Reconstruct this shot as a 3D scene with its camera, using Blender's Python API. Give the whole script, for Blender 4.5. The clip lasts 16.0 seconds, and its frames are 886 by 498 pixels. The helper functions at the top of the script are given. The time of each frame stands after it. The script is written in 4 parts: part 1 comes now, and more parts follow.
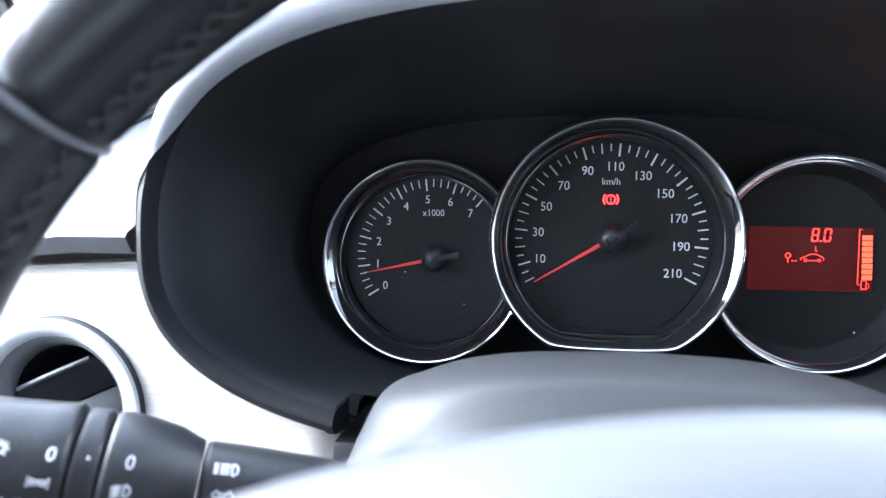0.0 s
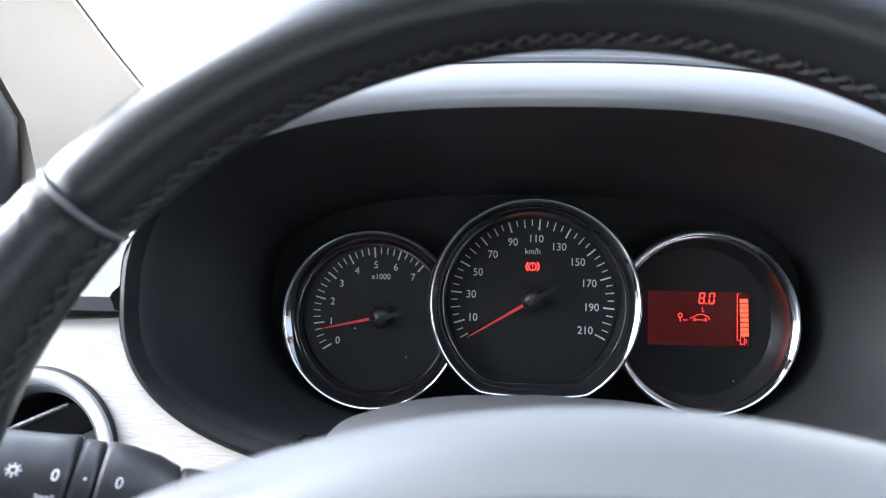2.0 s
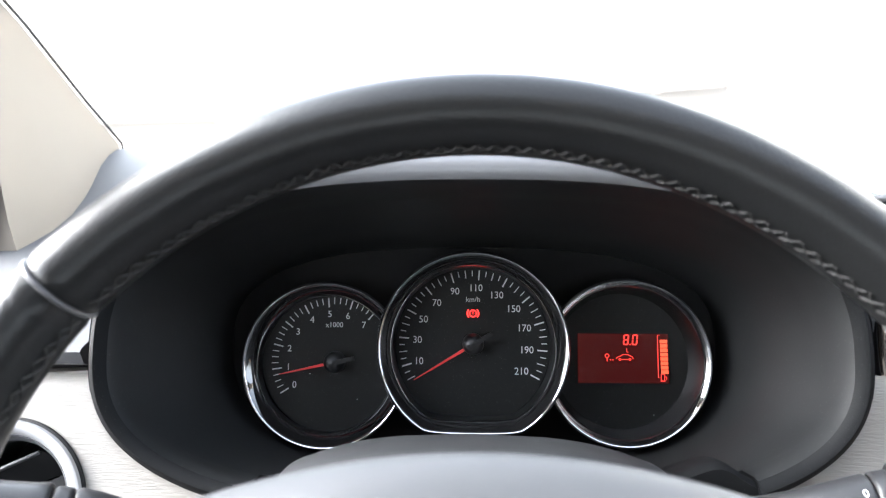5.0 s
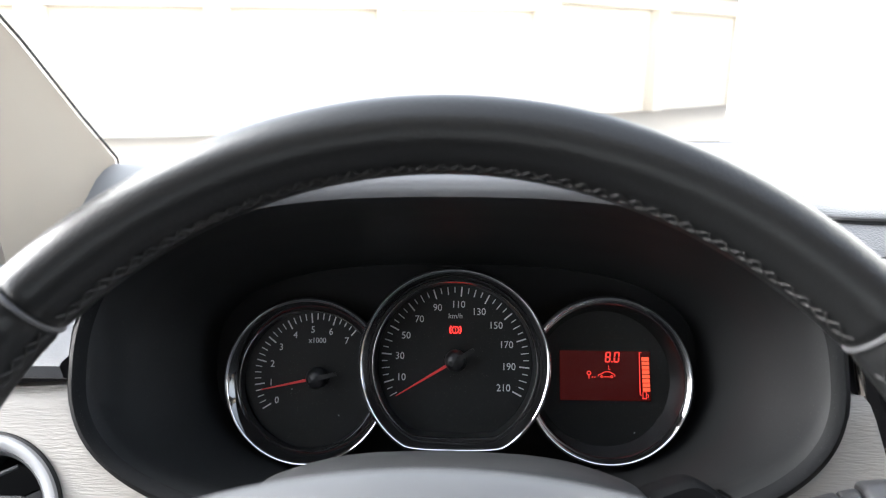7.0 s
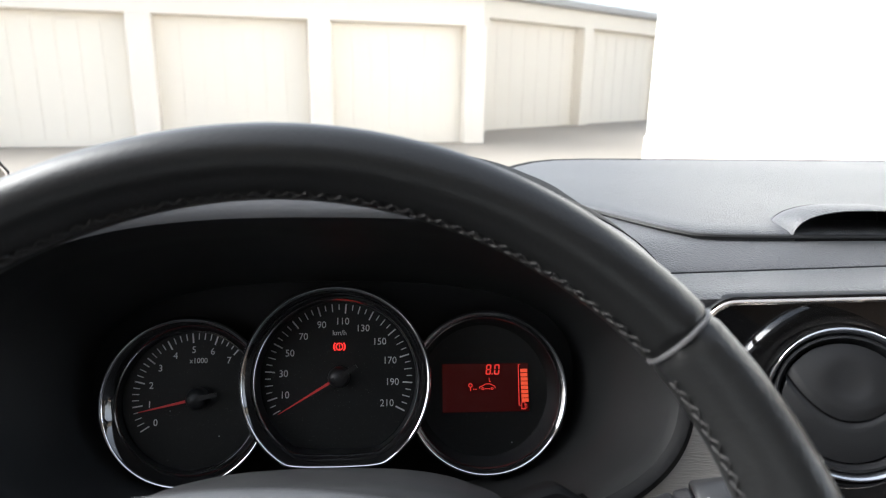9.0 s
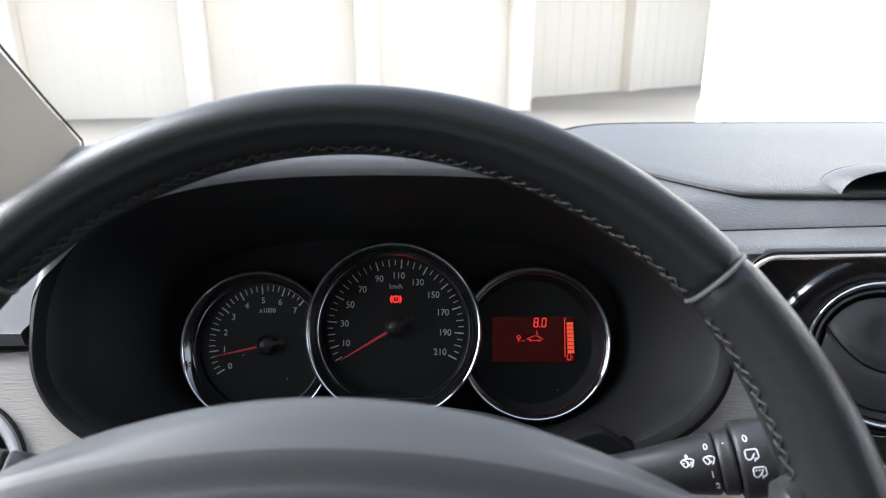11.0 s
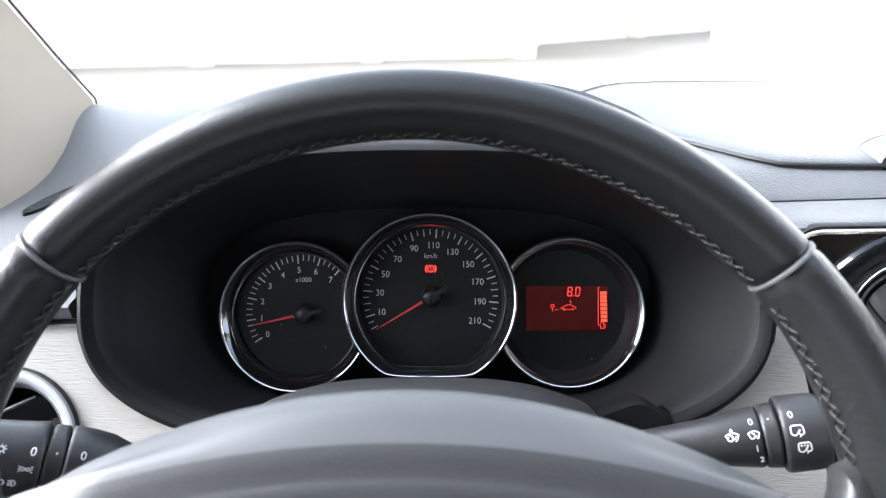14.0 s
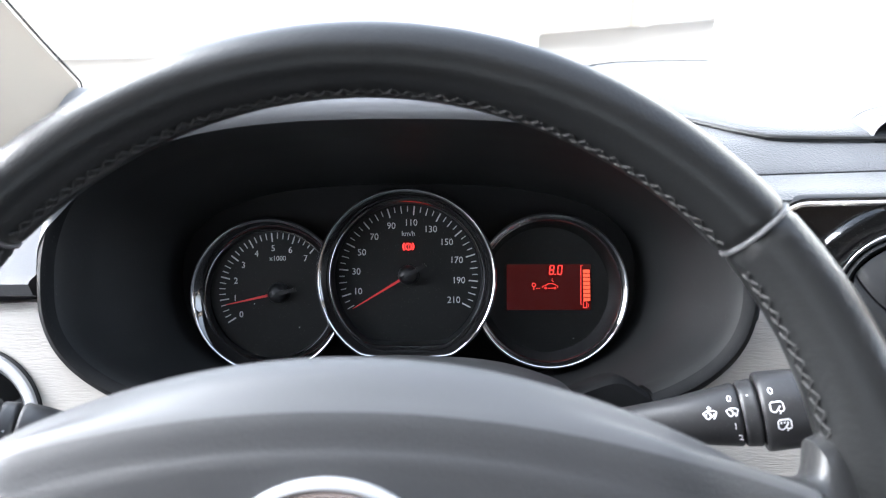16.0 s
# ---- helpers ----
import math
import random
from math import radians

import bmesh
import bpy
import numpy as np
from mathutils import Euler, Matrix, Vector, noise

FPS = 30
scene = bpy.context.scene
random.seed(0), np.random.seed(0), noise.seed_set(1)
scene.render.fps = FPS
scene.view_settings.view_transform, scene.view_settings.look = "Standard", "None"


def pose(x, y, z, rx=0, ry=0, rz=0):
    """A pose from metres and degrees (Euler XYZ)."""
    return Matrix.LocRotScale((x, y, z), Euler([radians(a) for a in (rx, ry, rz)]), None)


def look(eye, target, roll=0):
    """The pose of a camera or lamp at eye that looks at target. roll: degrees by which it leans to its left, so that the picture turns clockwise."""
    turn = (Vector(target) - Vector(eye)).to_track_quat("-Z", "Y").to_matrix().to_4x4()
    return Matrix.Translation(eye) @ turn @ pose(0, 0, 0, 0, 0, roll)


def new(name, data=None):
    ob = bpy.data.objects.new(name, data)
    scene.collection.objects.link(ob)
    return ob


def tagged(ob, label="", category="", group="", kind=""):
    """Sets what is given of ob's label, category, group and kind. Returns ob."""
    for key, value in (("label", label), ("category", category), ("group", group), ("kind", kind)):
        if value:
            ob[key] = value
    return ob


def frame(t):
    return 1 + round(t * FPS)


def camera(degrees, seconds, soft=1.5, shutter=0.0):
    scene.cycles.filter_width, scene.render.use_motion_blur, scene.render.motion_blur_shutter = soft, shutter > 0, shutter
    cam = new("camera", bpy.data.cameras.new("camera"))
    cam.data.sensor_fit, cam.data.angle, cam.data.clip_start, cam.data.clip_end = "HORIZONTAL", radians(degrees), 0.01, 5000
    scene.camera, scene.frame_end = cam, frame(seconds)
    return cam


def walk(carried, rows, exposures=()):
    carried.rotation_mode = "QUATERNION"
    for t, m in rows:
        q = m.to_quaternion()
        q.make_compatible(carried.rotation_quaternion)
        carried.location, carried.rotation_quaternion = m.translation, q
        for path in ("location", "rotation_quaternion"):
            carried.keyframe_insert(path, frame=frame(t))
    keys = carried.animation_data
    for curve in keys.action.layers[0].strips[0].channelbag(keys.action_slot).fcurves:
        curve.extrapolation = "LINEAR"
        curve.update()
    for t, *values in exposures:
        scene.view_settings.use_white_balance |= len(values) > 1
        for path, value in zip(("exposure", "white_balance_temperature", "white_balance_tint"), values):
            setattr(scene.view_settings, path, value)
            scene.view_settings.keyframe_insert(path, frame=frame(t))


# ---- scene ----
# The dials' own frame: x right, y into the dashboard, z up along the tilted dial plane, origin at the speedometer's hub.
TILT, HUB_Z = -22.5, 0.95
DF = pose(0, 0, HUB_Z, TILT, 0, 0)
cam = camera(69.5, 16.0, 1.15)
cam.data.dof.use_dof, cam.data.dof.focus_distance, cam.data.dof.aperture_fstop = True, 0.36, 13.0
ROWS = [
    (0.0, -0.0374, -0.2984, 0.0091, 87.12, -0.74, 7.37),
    (0.5, -0.0333, -0.3001, 0.0123, 86.84, -0.85, 6.95),
    (1.0, -0.0199, -0.3235, 0.0149, 87.95, -1.12, 5.74),
    (1.5, -0.0213, -0.3506, 0.0159, 90.41, -1.32, 3.78),
    (2.0, -0.0236, -0.3429, 0.0124, 92.35, -1.23, 3.89),
    (2.5, -0.0305, -0.3393, 0.0145, 91.32, -1.37, 3.95),
    (3.0, -0.0119, -0.3493, 0.0182, 92.77, -0.84, 3.81),
    (5.5, -0.0040, -0.3762, 0.0228, 95.35, -0.34, 1.74),
    (6.0, 0.0003, -0.3756, 0.0185, 95.92, -0.21, 2.29),
    (6.5, 0.0119, -0.3815, 0.0236, 96.17, -0.36, 2.21),
    (7.0, 0.0061, -0.3777, 0.0233, 96.40, -0.62, 1.92),
    (7.5, 0.0200, -0.3848, 0.0250, 96.05, -0.18, 1.93),
    (8.0, 0.0735, -0.3890, 0.0184, 96.47, 1.16, -0.83),
    (8.5, 0.0801, -0.3860, 0.0132, 97.22, 3.29, -3.96),
    (9.0, 0.0362, -0.3863, 0.0258, 97.43, 0.61, -3.88),
    (11.5, 0.0294, -0.4100, 0.0148, 92.85, 0.20, 0.51),
    (12.0, 0.0250, -0.4142, 0.0231, 90.99, 0.31, -0.36),
    (12.5, 0.0225, -0.4072, 0.0201, 90.63, 0.50, -0.48),
    (13.0, 0.0213, -0.4053, 0.0234, 89.70, 0.42, -0.12),
    (13.5, 0.0213, -0.4068, 0.0234, 90.15, 0.39, 0.30),
    (14.0, 0.0113, -0.4073, 0.0285, 90.29, 0.02, 0.38),
    (14.5, 0.0085, -0.4069, 0.0270, 90.78, -0.03, 1.12),
    (15.0, 0.0092, -0.4015, 0.0227, 91.23, -0.08, 1.45),
    (15.5, 0.0109, -0.3939, 0.0172, 89.85, -0.02, 1.55),
    (16.0, 0.0266, -0.3957, 0.0200, 89.49, 0.16, 0.63),
]
EXPOSURES = [(0.0, 3.78, 5350, 10), (0.5, 3.76, 5400, 10), (1.0, 3.68, 5450, 10), (1.5, 3.36, 5450, 10), (2.0, 3.3, 5650, 10), (3.0, 3.34, 5800, 10), (5.5, 3.22, 6100, 10), (7.0, 2.76, 6150, 10),
             (7.5, 2.45, 6150, 10), (8.0, 2.3, 6150, 10), (8.5, 2.05, 6250, 10), (9.0, 1.95, 6200, 10), (11.5, 2.08, 5900, 10), (12.0, 2.56, 5880, 10), (12.5, 2.75, 5850, 10), (14.5, 2.88, 5850, 10), (16.0, 3.0, 5850, 10)]
path = [(t, DF @ pose(x, y, z, rx, ry, rz)) for t, x, y, z, rx, ry, rz in ROWS] + [(8.2, look((0.070, -0.354, 1.124), (0.263, 1.556, 0.550), 0.7))]
walk(cam, sorted(path, key=lambda row: row[0]), EXPOSURES)

# ---- light ----
world = bpy.data.worlds.new("overcast_sky")
scene.world = world
world.use_nodes = True
wn = world.node_tree.nodes
sky = wn.new("ShaderNodeTexSky")
sky.sky_type, sky.sun_disc = "NISHITA", False
sky.sun_elevation, sky.sun_rotation = radians(33), radians(-80)
sky.air_density, sky.dust_density = 1.0, 4.0
desat = wn.new("ShaderNodeHueSaturation")
desat.inputs["Saturation"].default_value = 0.35
world.node_tree.links.new(sky.outputs[0], desat.inputs["Color"])
world.node_tree.links.new(desat.outputs[0], wn["Background"].inputs[0])
wn["Background"].inputs[1].default_value = 0.15
sun = new("sun", bpy.data.lights.new("sun", "SUN"))
sun.data.energy, sun.data.angle, sun.data.color = 1.45, radians(48), (1.0, 0.98, 0.95)
sun.matrix_world = look((-2.2, 0.30, 1.45), (0, 0, 0))


# ---- materials ----
def material(name, color, rough=0.5, metal=0.0, scale=300.0, bump=0.0, vary=0.12, coat=0.0, kind="noise", stretch=(1, 1, 1), emit=0.0, spec=0.5, big=6.0, glow=None):
    """A surface with variation at two scales, in metres of the object's own space."""
    m = bpy.data.materials.new(name)
    m.use_nodes = True
    nt = m.node_tree
    b = nt.nodes["Principled BSDF"]
    b.inputs["Roughness"].default_value, b.inputs["Metallic"].default_value = rough, metal
    b.inputs["Coat Weight"].default_value, b.inputs["Specular IOR Level"].default_value = coat, spec
    b.inputs["Coat Roughness"].default_value = 0.04
    coord = nt.nodes.new("ShaderNodeTexCoord")
    mapping = nt.nodes.new("ShaderNodeMapping")
    mapping.inputs["Scale"].default_value = stretch
    nt.links.new(coord.outputs["Object"], mapping.inputs[0])
    if kind == "voronoi":
        fine = nt.nodes.new("ShaderNodeTexVoronoi")
        fine.inputs["Scale"].default_value = scale
        height = fine.outputs["Distance"]
    else:
        fine = nt.nodes.new("ShaderNodeTexNoise")
        fine.inputs["Scale"].default_value, fine.inputs["Detail"].default_value = scale, 3
        height = fine.outputs[0]
    nt.links.new(mapping.outputs[0], fine.inputs["Vector"])
    wide = nt.nodes.new("ShaderNodeTexNoise")
    wide.inputs["Scale"].default_value, wide.inputs["Detail"].default_value = big, 4
    nt.links.new(coord.outputs["Object"], wide.inputs["Vector"])
    ramp = nt.nodes.new("ShaderNodeMix")
    ramp.data_type, ramp.blend_type = "RGBA", "MIX"
    ramp.inputs[6].default_value = (*[c * (1 - vary) for c in color], 1)
    ramp.inputs[7].default_value = (*[min(1, c * (1 + vary)) for c in color], 1)
    both = nt.nodes.new("ShaderNodeMath")
    both.operation = "MULTIPLY_ADD"
    both.inputs[1].default_value = 0.45
    add = nt.nodes.new("ShaderNodeMath")
    add.operation = "MULTIPLY"
    add.inputs[1].default_value = 0.55
    nt.links.new(wide.outputs[0], add.inputs[0])
    nt.links.new(height, both.inputs[0])
    nt.links.new(add.outputs[0], both.inputs[2])
    nt.links.new(both.outputs[0], ramp.inputs[0])
    nt.links.new(ramp.outputs[2], b.inputs["Base Color"])
    if bump:
        bn = nt.nodes.new("ShaderNodeBump")
        bn.inputs["Strength"].default_value, bn.inputs["Distance"].default_value = bump, 0.0006
        nt.links.new(height, bn.inputs["Height"])
        nt.links.new(bn.outputs[0], b.inputs["Normal"])
    rr = nt.nodes.new("ShaderNodeMapRange")
    rr.inputs[3].default_value, rr.inputs[4].default_value = rough * 0.85, min(1, rough * 1.15)
    nt.links.new(wide.outputs[0], rr.inputs[0])
    nt.links.new(rr.outputs[0], b.inputs["Roughness"])
    if emit:
        b.inputs["Emission Color"].default_value, b.inputs["Emission Strength"].default_value = (*(glow or color), 1), emit
    return m


def dusty(m, amount=0.5, scale=900.0, edge=0.71):
    """Fine pale dust specks on a dark surface."""
    nt = m.node_tree
    b = nt.nodes["Principled BSDF"]
    old = b.inputs["Base Color"].links[0].from_socket
    coord = nt.nodes.new("ShaderNodeTexCoord")
    v = nt.nodes.new("ShaderNodeTexVoronoi")
    v.inputs["Scale"].default_value = scale
    n = nt.nodes.new("ShaderNodeTexNoise")
    n.inputs["Scale"].default_value = 25
    s = nt.nodes.new("ShaderNodeMath")
    s.operation, s.inputs[1].default_value = "LESS_THAN", 0.16
    c = nt.nodes.new("ShaderNodeSeparateColor")
    g = nt.nodes.new("ShaderNodeMath")
    g.operation, g.inputs[1].default_value = "GREATER_THAN", edge
    k = nt.nodes.new("ShaderNodeMath")
    k.operation = "MULTIPLY"
    k2 = nt.nodes.new("ShaderNodeMath")
    k2.operation = "MULTIPLY"
    k3 = nt.nodes.new("ShaderNodeMath")
    k3.operation, k3.inputs[1].default_value = "MULTIPLY", amount
    mix = nt.nodes.new("ShaderNodeMix")
    mix.data_type = "RGBA"
    mix.inputs[7].default_value = (0.45, 0.44, 0.42, 1)
    for q in (v, n):
        nt.links.new(coord.outputs["Object"], q.inputs["Vector"])
    nt.links.new(v.outputs["Distance"], s.inputs[0])
    nt.links.new(v.outputs["Color"], c.inputs[0])
    nt.links.new(c.outputs[0], g.inputs[0])
    nt.links.new(s.outputs[0], k.inputs[0])
    nt.links.new(g.outputs[0], k.inputs[1])
    nt.links.new(k.outputs[0], k2.inputs[0])
    nt.links.new(n.outputs[0], k2.inputs[1])
    nt.links.new(k2.outputs[0], k3.inputs[0])
    nt.links.new(k3.outputs[0], mix.inputs[0])
    nt.links.new(old, mix.inputs[6])
    nt.links.new(mix.outputs[2], b.inputs["Base Color"])
    return m


HOOD_IN = dusty(material("hood_plastic", (0.0192, 0.0201, 0.0207), 0.48, bump=0.12, scale=1500), 0.4, 1000, 0.8)
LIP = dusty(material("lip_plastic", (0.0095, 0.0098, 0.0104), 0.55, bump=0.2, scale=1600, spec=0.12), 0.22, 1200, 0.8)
PAD = material("dash_grain", (0.098, 0.100, 0.1045), 0.48, bump=0.55, scale=760, kind="voronoi")
PADFINE = material("dash_grain_fine", (0.098, 0.100, 0.1045), 0.52, bump=0.14, scale=900, kind="voronoi")
BEIGE = material("beige_grain", (0.49, 0.463, 0.422), 0.5, bump=1.0, scale=900, vary=0.06, stretch=(0.16, 1, 1.1))
LEATHER = material("black_leather", (0.0146, 0.0150, 0.0152), 0.31, bump=0.11, scale=1000, kind="voronoi", vary=0.25, spec=0.42)
GRIP = material("grip_leather", (0.0200, 0.0206, 0.0209), 0.30, bump=0.42, scale=420, vary=0.3, spec=0.4)
HUBPAD = material("hub_grain", (0.041, 0.0418, 0.0435), 0.44, bump=0.17, scale=1500, kind="voronoi", spec=0.45)
HUBTOP = material("hub_smooth", (0.083, 0.085, 0.089), 0.42, bump=0.05, scale=1500, spec=0.45)
# Worn leather; base also lightened for the sky light the spokes reflect.
WORN = material("worn_leather", (0.036, 0.0362, 0.0365), 0.32, bump=0.5, scale=420, vary=0.3, spec=0.55)
THREAD = material("thread", (0.036, 0.0355, 0.035), 0.6, bump=0.3, scale=3000)
SEAM = material("seam_piping", (0.115, 0.115, 0.119), 0.38, bump=0.1, scale=1500)
GREYTRIM = material("grey_trim", (0.07, 0.07, 0.073), 0.4)
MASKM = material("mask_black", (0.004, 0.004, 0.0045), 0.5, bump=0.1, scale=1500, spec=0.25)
CHROME = material("chrome", (0.72, 0.73, 0.75), 0.06, metal=1.0, vary=0.04)
GLOSS = dusty(material("gloss_black", (0.010, 0.0098, 0.0098), 0.07, coat=1.0), 0.35, 700, 0.8)
SLOPE = dusty(material("bezel_slope", (0.012, 0.012, 0.0125), 0.06, coat=1.0, spec=1.0, vary=0.2), 0.5, 1300, 0.72)
EDGE = material("dark_chrome", (0.30, 0.30, 0.31), 0.16, metal=1.0)
WALLB = dusty(material("bezel_wall", (0.095, 0.097, 0.098), 0.45, metal=1.0, vary=0.3), 1.0, 1000, 0.55)
WALLS = dusty(material("gloss_wall", (0.19, 0.19, 0.194), 0.23, metal=0.95, coat=0.4, vary=0.2), 0.6, 1200, 0.66)
FACE = dusty(material("dial_face", (0.0135, 0.0142, 0.0142), 0.34, bump=0.05, spec=0.34, vary=0.35, big=30), 0.5, 1150, 0.74)
PRINT = material("white_print", (0.72, 0.72, 0.74), 0.5, vary=0.05)
RED = material("needle_red", (0.5, 0.035, 0.035), 0.4, vary=0.05, emit=0.03)
TAIL = material("needle_tail", (0.011, 0.011, 0.0115), 0.4)
CAP = material("needle_cap", (0.018, 0.018, 0.019), 0.36)
LAMP = material("warning_red", (0.1, 0.01, 0.008), 0.4, vary=0.02, emit=0.5, glow=(1.0, 0.032, 0.026))
LCD = material("lcd_red", (0.012, 0.003, 0.003), 0.25, vary=0.12, emit=0.0054, glow=(1.0, 0.032, 0.026))
SEG = material("lcd_segment", (0.1, 0.01, 0.006), 0.4, vary=0.02, emit=0.2, glow=(1.0, 0.048, 0.034))
STALK = dusty(material("stalk_plastic", (0.028, 0.0282, 0.0295), 0.37, bump=0.10, scale=1800), 0.35, 1500)
SHROUD = dusty(material("shroud_plastic", (0.030, 0.031, 0.0325), 0.55, bump=0.12, scale=1400, spec=0.3), 0.2, 900)
VENTB = material("vent_plastic", (0.011, 0.0114, 0.0125), 0.42, bump=0.1, scale=1500)
PILLAR = material("pillar_fabric", (0.232, 0.20, 0.163), 0.8, bump=0.3, scale=900, vary=0.05)
SEAL = material("rubber", (0.02, 0.02, 0.02), 0.6)
LINING = material("roof_lining", (0.55, 0.53, 0.49), 0.9, bump=0.3, scale=900)
TRIMB = material("cabin_brown", (0.20, 0.145, 0.105), 0.7)
CABIN = material("cabin_dark", (0.08, 0.08, 0.085), 0.7)
DOORP = material("garage_door", (0.88, 0.82, 0.72), 0.6, scale=40, vary=0.06)
STUCCO = material("stucco", (0.84, 0.785, 0.705), 0.9, scale=60, bump=0.4, vary=0.06)
WHITEW = material("white_render", (0.82, 0.82, 0.8), 0.9, scale=60, bump=0.3, vary=0.05)
ASPHALT = material("asphalt", (0.30, 0.268, 0.230), 0.9, scale=90, bump=0.5, vary=0.2, big=0.4)
OCHRE = material("beige_paint", (0.78, 0.72, 0.625), 0.8, scale=50, bump=0.2, vary=0.06)
ROOFM = material("roof_felt", (0.42, 0.41, 0.40), 0.9, scale=20)
ORANGE = material("lcd_bar", (0.1, 0.03, 0.006), 0.4, vary=0.02, emit=0.2, glow=(1.0, 0.095, 0.04))
SATIN = material("satin_chrome", (0.66, 0.67, 0.69), 0.35, metal=0.35, vary=0.06, scale=900, bump=0.05)
GREYRING = material("vent_inner_ring", (0.13, 0.132, 0.137), 0.4, bump=0.05, scale=900)
VENTRING = material("vent_ring", (0.52, 0.525, 0.535), 0.38, metal=0.35, vary=0.08, scale=900, bump=0.05)
# Chrome plate; the brown it reflects is put into the base colour.
CHROME_BROWN = material("emblem_chrome_tinted", (0.42, 0.33, 0.30), 0.22, metal=1.0, vary=0.1)
FRAME = material("brushed_frame", (0.90, 0.80, 0.71), 0.26, metal=1.0, vary=0.04)
CROWN = material("hood_grain", (0.038, 0.0388, 0.0405), 0.75, bump=0.6, scale=520, kind="voronoi", spec=0.06)
# Paler copy of the lip: light on its upward side put into the colour.
LIP_LIT = material("lip_lit_grey", (0.182, 0.186, 0.195), 0.25, bump=0.05, scale=1500, spec=1.0)
REDMARK = material("red_mark", (0.32, 0.02, 0.02), 0.4)


# ---- building helpers ----
def part(name, bm, mat, parent=None, label="", smooth=True):
    me = bpy.data.meshes.new(name)
    bmesh.ops.recalc_face_normals(bm, faces=bm.faces)
    bm.to_mesh(me)
    bm.free()
    me.materials.append(mat)
    if smooth:
        for p in me.polygons:
            p.use_smooth = True
        me.set_sharp_from_angle(angle=radians(38))
    ob = new(name, me)
    if parent is not None:
        ob.parent = parent
    if label:
        ob["label"] = label
    return ob


def thing(name, label, category, m=Matrix(), kind="", group=""):
    ob = new(name)
    ob.matrix_world = m
    ob.empty_display_size = 0.02
    return tagged(ob, label, category, group, kind)


def shared(name, me, parent, m):
    ob = new(name, me)
    ob.parent = parent
    ob.matrix_basis = m
    return ob


def loft(rings, closed=True, caps=(False, False), bm=None):
    """Skin a row of rings of equal length."""
    bm = bm or bmesh.new()
    vs = [[bm.verts.new(p) for p in ring] for ring in rings]
    n = len(rings[0])
    for a, b in zip(vs, vs[1:]):
        for i in range(n if closed else n - 1):
            j = (i + 1) % n
            bm.faces.new((a[i], a[j], b[j], b[i]))
    if caps[0]:
        bm.faces.new(list(reversed(vs[0])))
    if caps[1]:
        bm.faces.new(vs[-1])
    return bm


def box(x0, x1, y0, y1, z0, z1, bevel=0.0, seg=2, bm=None):
    own = bm is None
    bm = bm or bmesh.new()
    r = bmesh.ops.create_cube(bm, size=1.0, matrix=Matrix.Translation(((x0 + x1) / 2, (y0 + y1) / 2, (z0 + z1) / 2)) @ Matrix.Diagonal((x1 - x0, y1 - y0, z1 - z0, 1)))
    if bevel and own:
        bmesh.ops.bevel(bm, geom=bm.edges[:], offset=bevel, segments=seg, profile=0.5, affect="EDGES")
    return bm


def circle(r, n=64, a0=0.0, a1=360.0, y=0.0, cx=0.0, cz=0.0):
    """Points of a circle in the x-z plane, clockwise from the top."""
    full = abs(a1 - a0) > 359.9
    return [(cx + r * math.sin(radians(a0 + (a1 - a0) * i / (n if full else n - 1))), y, cz + r * math.cos(radians(a0 + (a1 - a0) * i / (n if full else n - 1)))) for i in range(n)]


def lathe(profile, n=64, a0=0.0, a1=360.0, cx=0.0, cz=0.0):
    """Turn a profile of (radius, y) about the y axis."""
    return loft([circle(r, n, a0, a1, y, cx, cz) for r, y in profile], closed=abs(a1 - a0) > 359.9)


def tube(points, radius, n=8, bm=None, closed=False):
    """A round bar along points."""
    pts = [Vector(p) for p in points]
    rings = []
    for i, p in enumerate(pts):
        a = pts[(i - 1) % len(pts)] if (i or closed) else p
        b = pts[(i + 1) % len(pts)] if (i < len(pts) - 1 or closed) else p
        d = (b - a).normalized()
        u = d.cross(Vector((0, 1, 0)))
        u = (u if u.length > 0.05 else d.cross(Vector((0, 0, 1)))).normalized()
        v = d.cross(u)
        rr = radius[i] if isinstance(radius, (list, tuple)) else radius
        rings.append([p + rr * (u * math.cos(math.tau * k / n) + v * math.sin(math.tau * k / n)) for k in range(n)])
    if closed:
        rings.append(rings[0])
        out = loft(rings, True, (False, False), bm)
        bmesh.ops.remove_doubles(out, verts=out.verts, dist=1e-7)
        return out
    return loft(rings, True, (True, True), bm)


def plate(points, y0, y1, bm=None):
    """A flat outline in the x-z plane, made thick from y0 to y1."""
    return loft([[(x, y0, z) for x, z in points], [(x, y1, z) for x, z in points]], True, (True, True), bm)


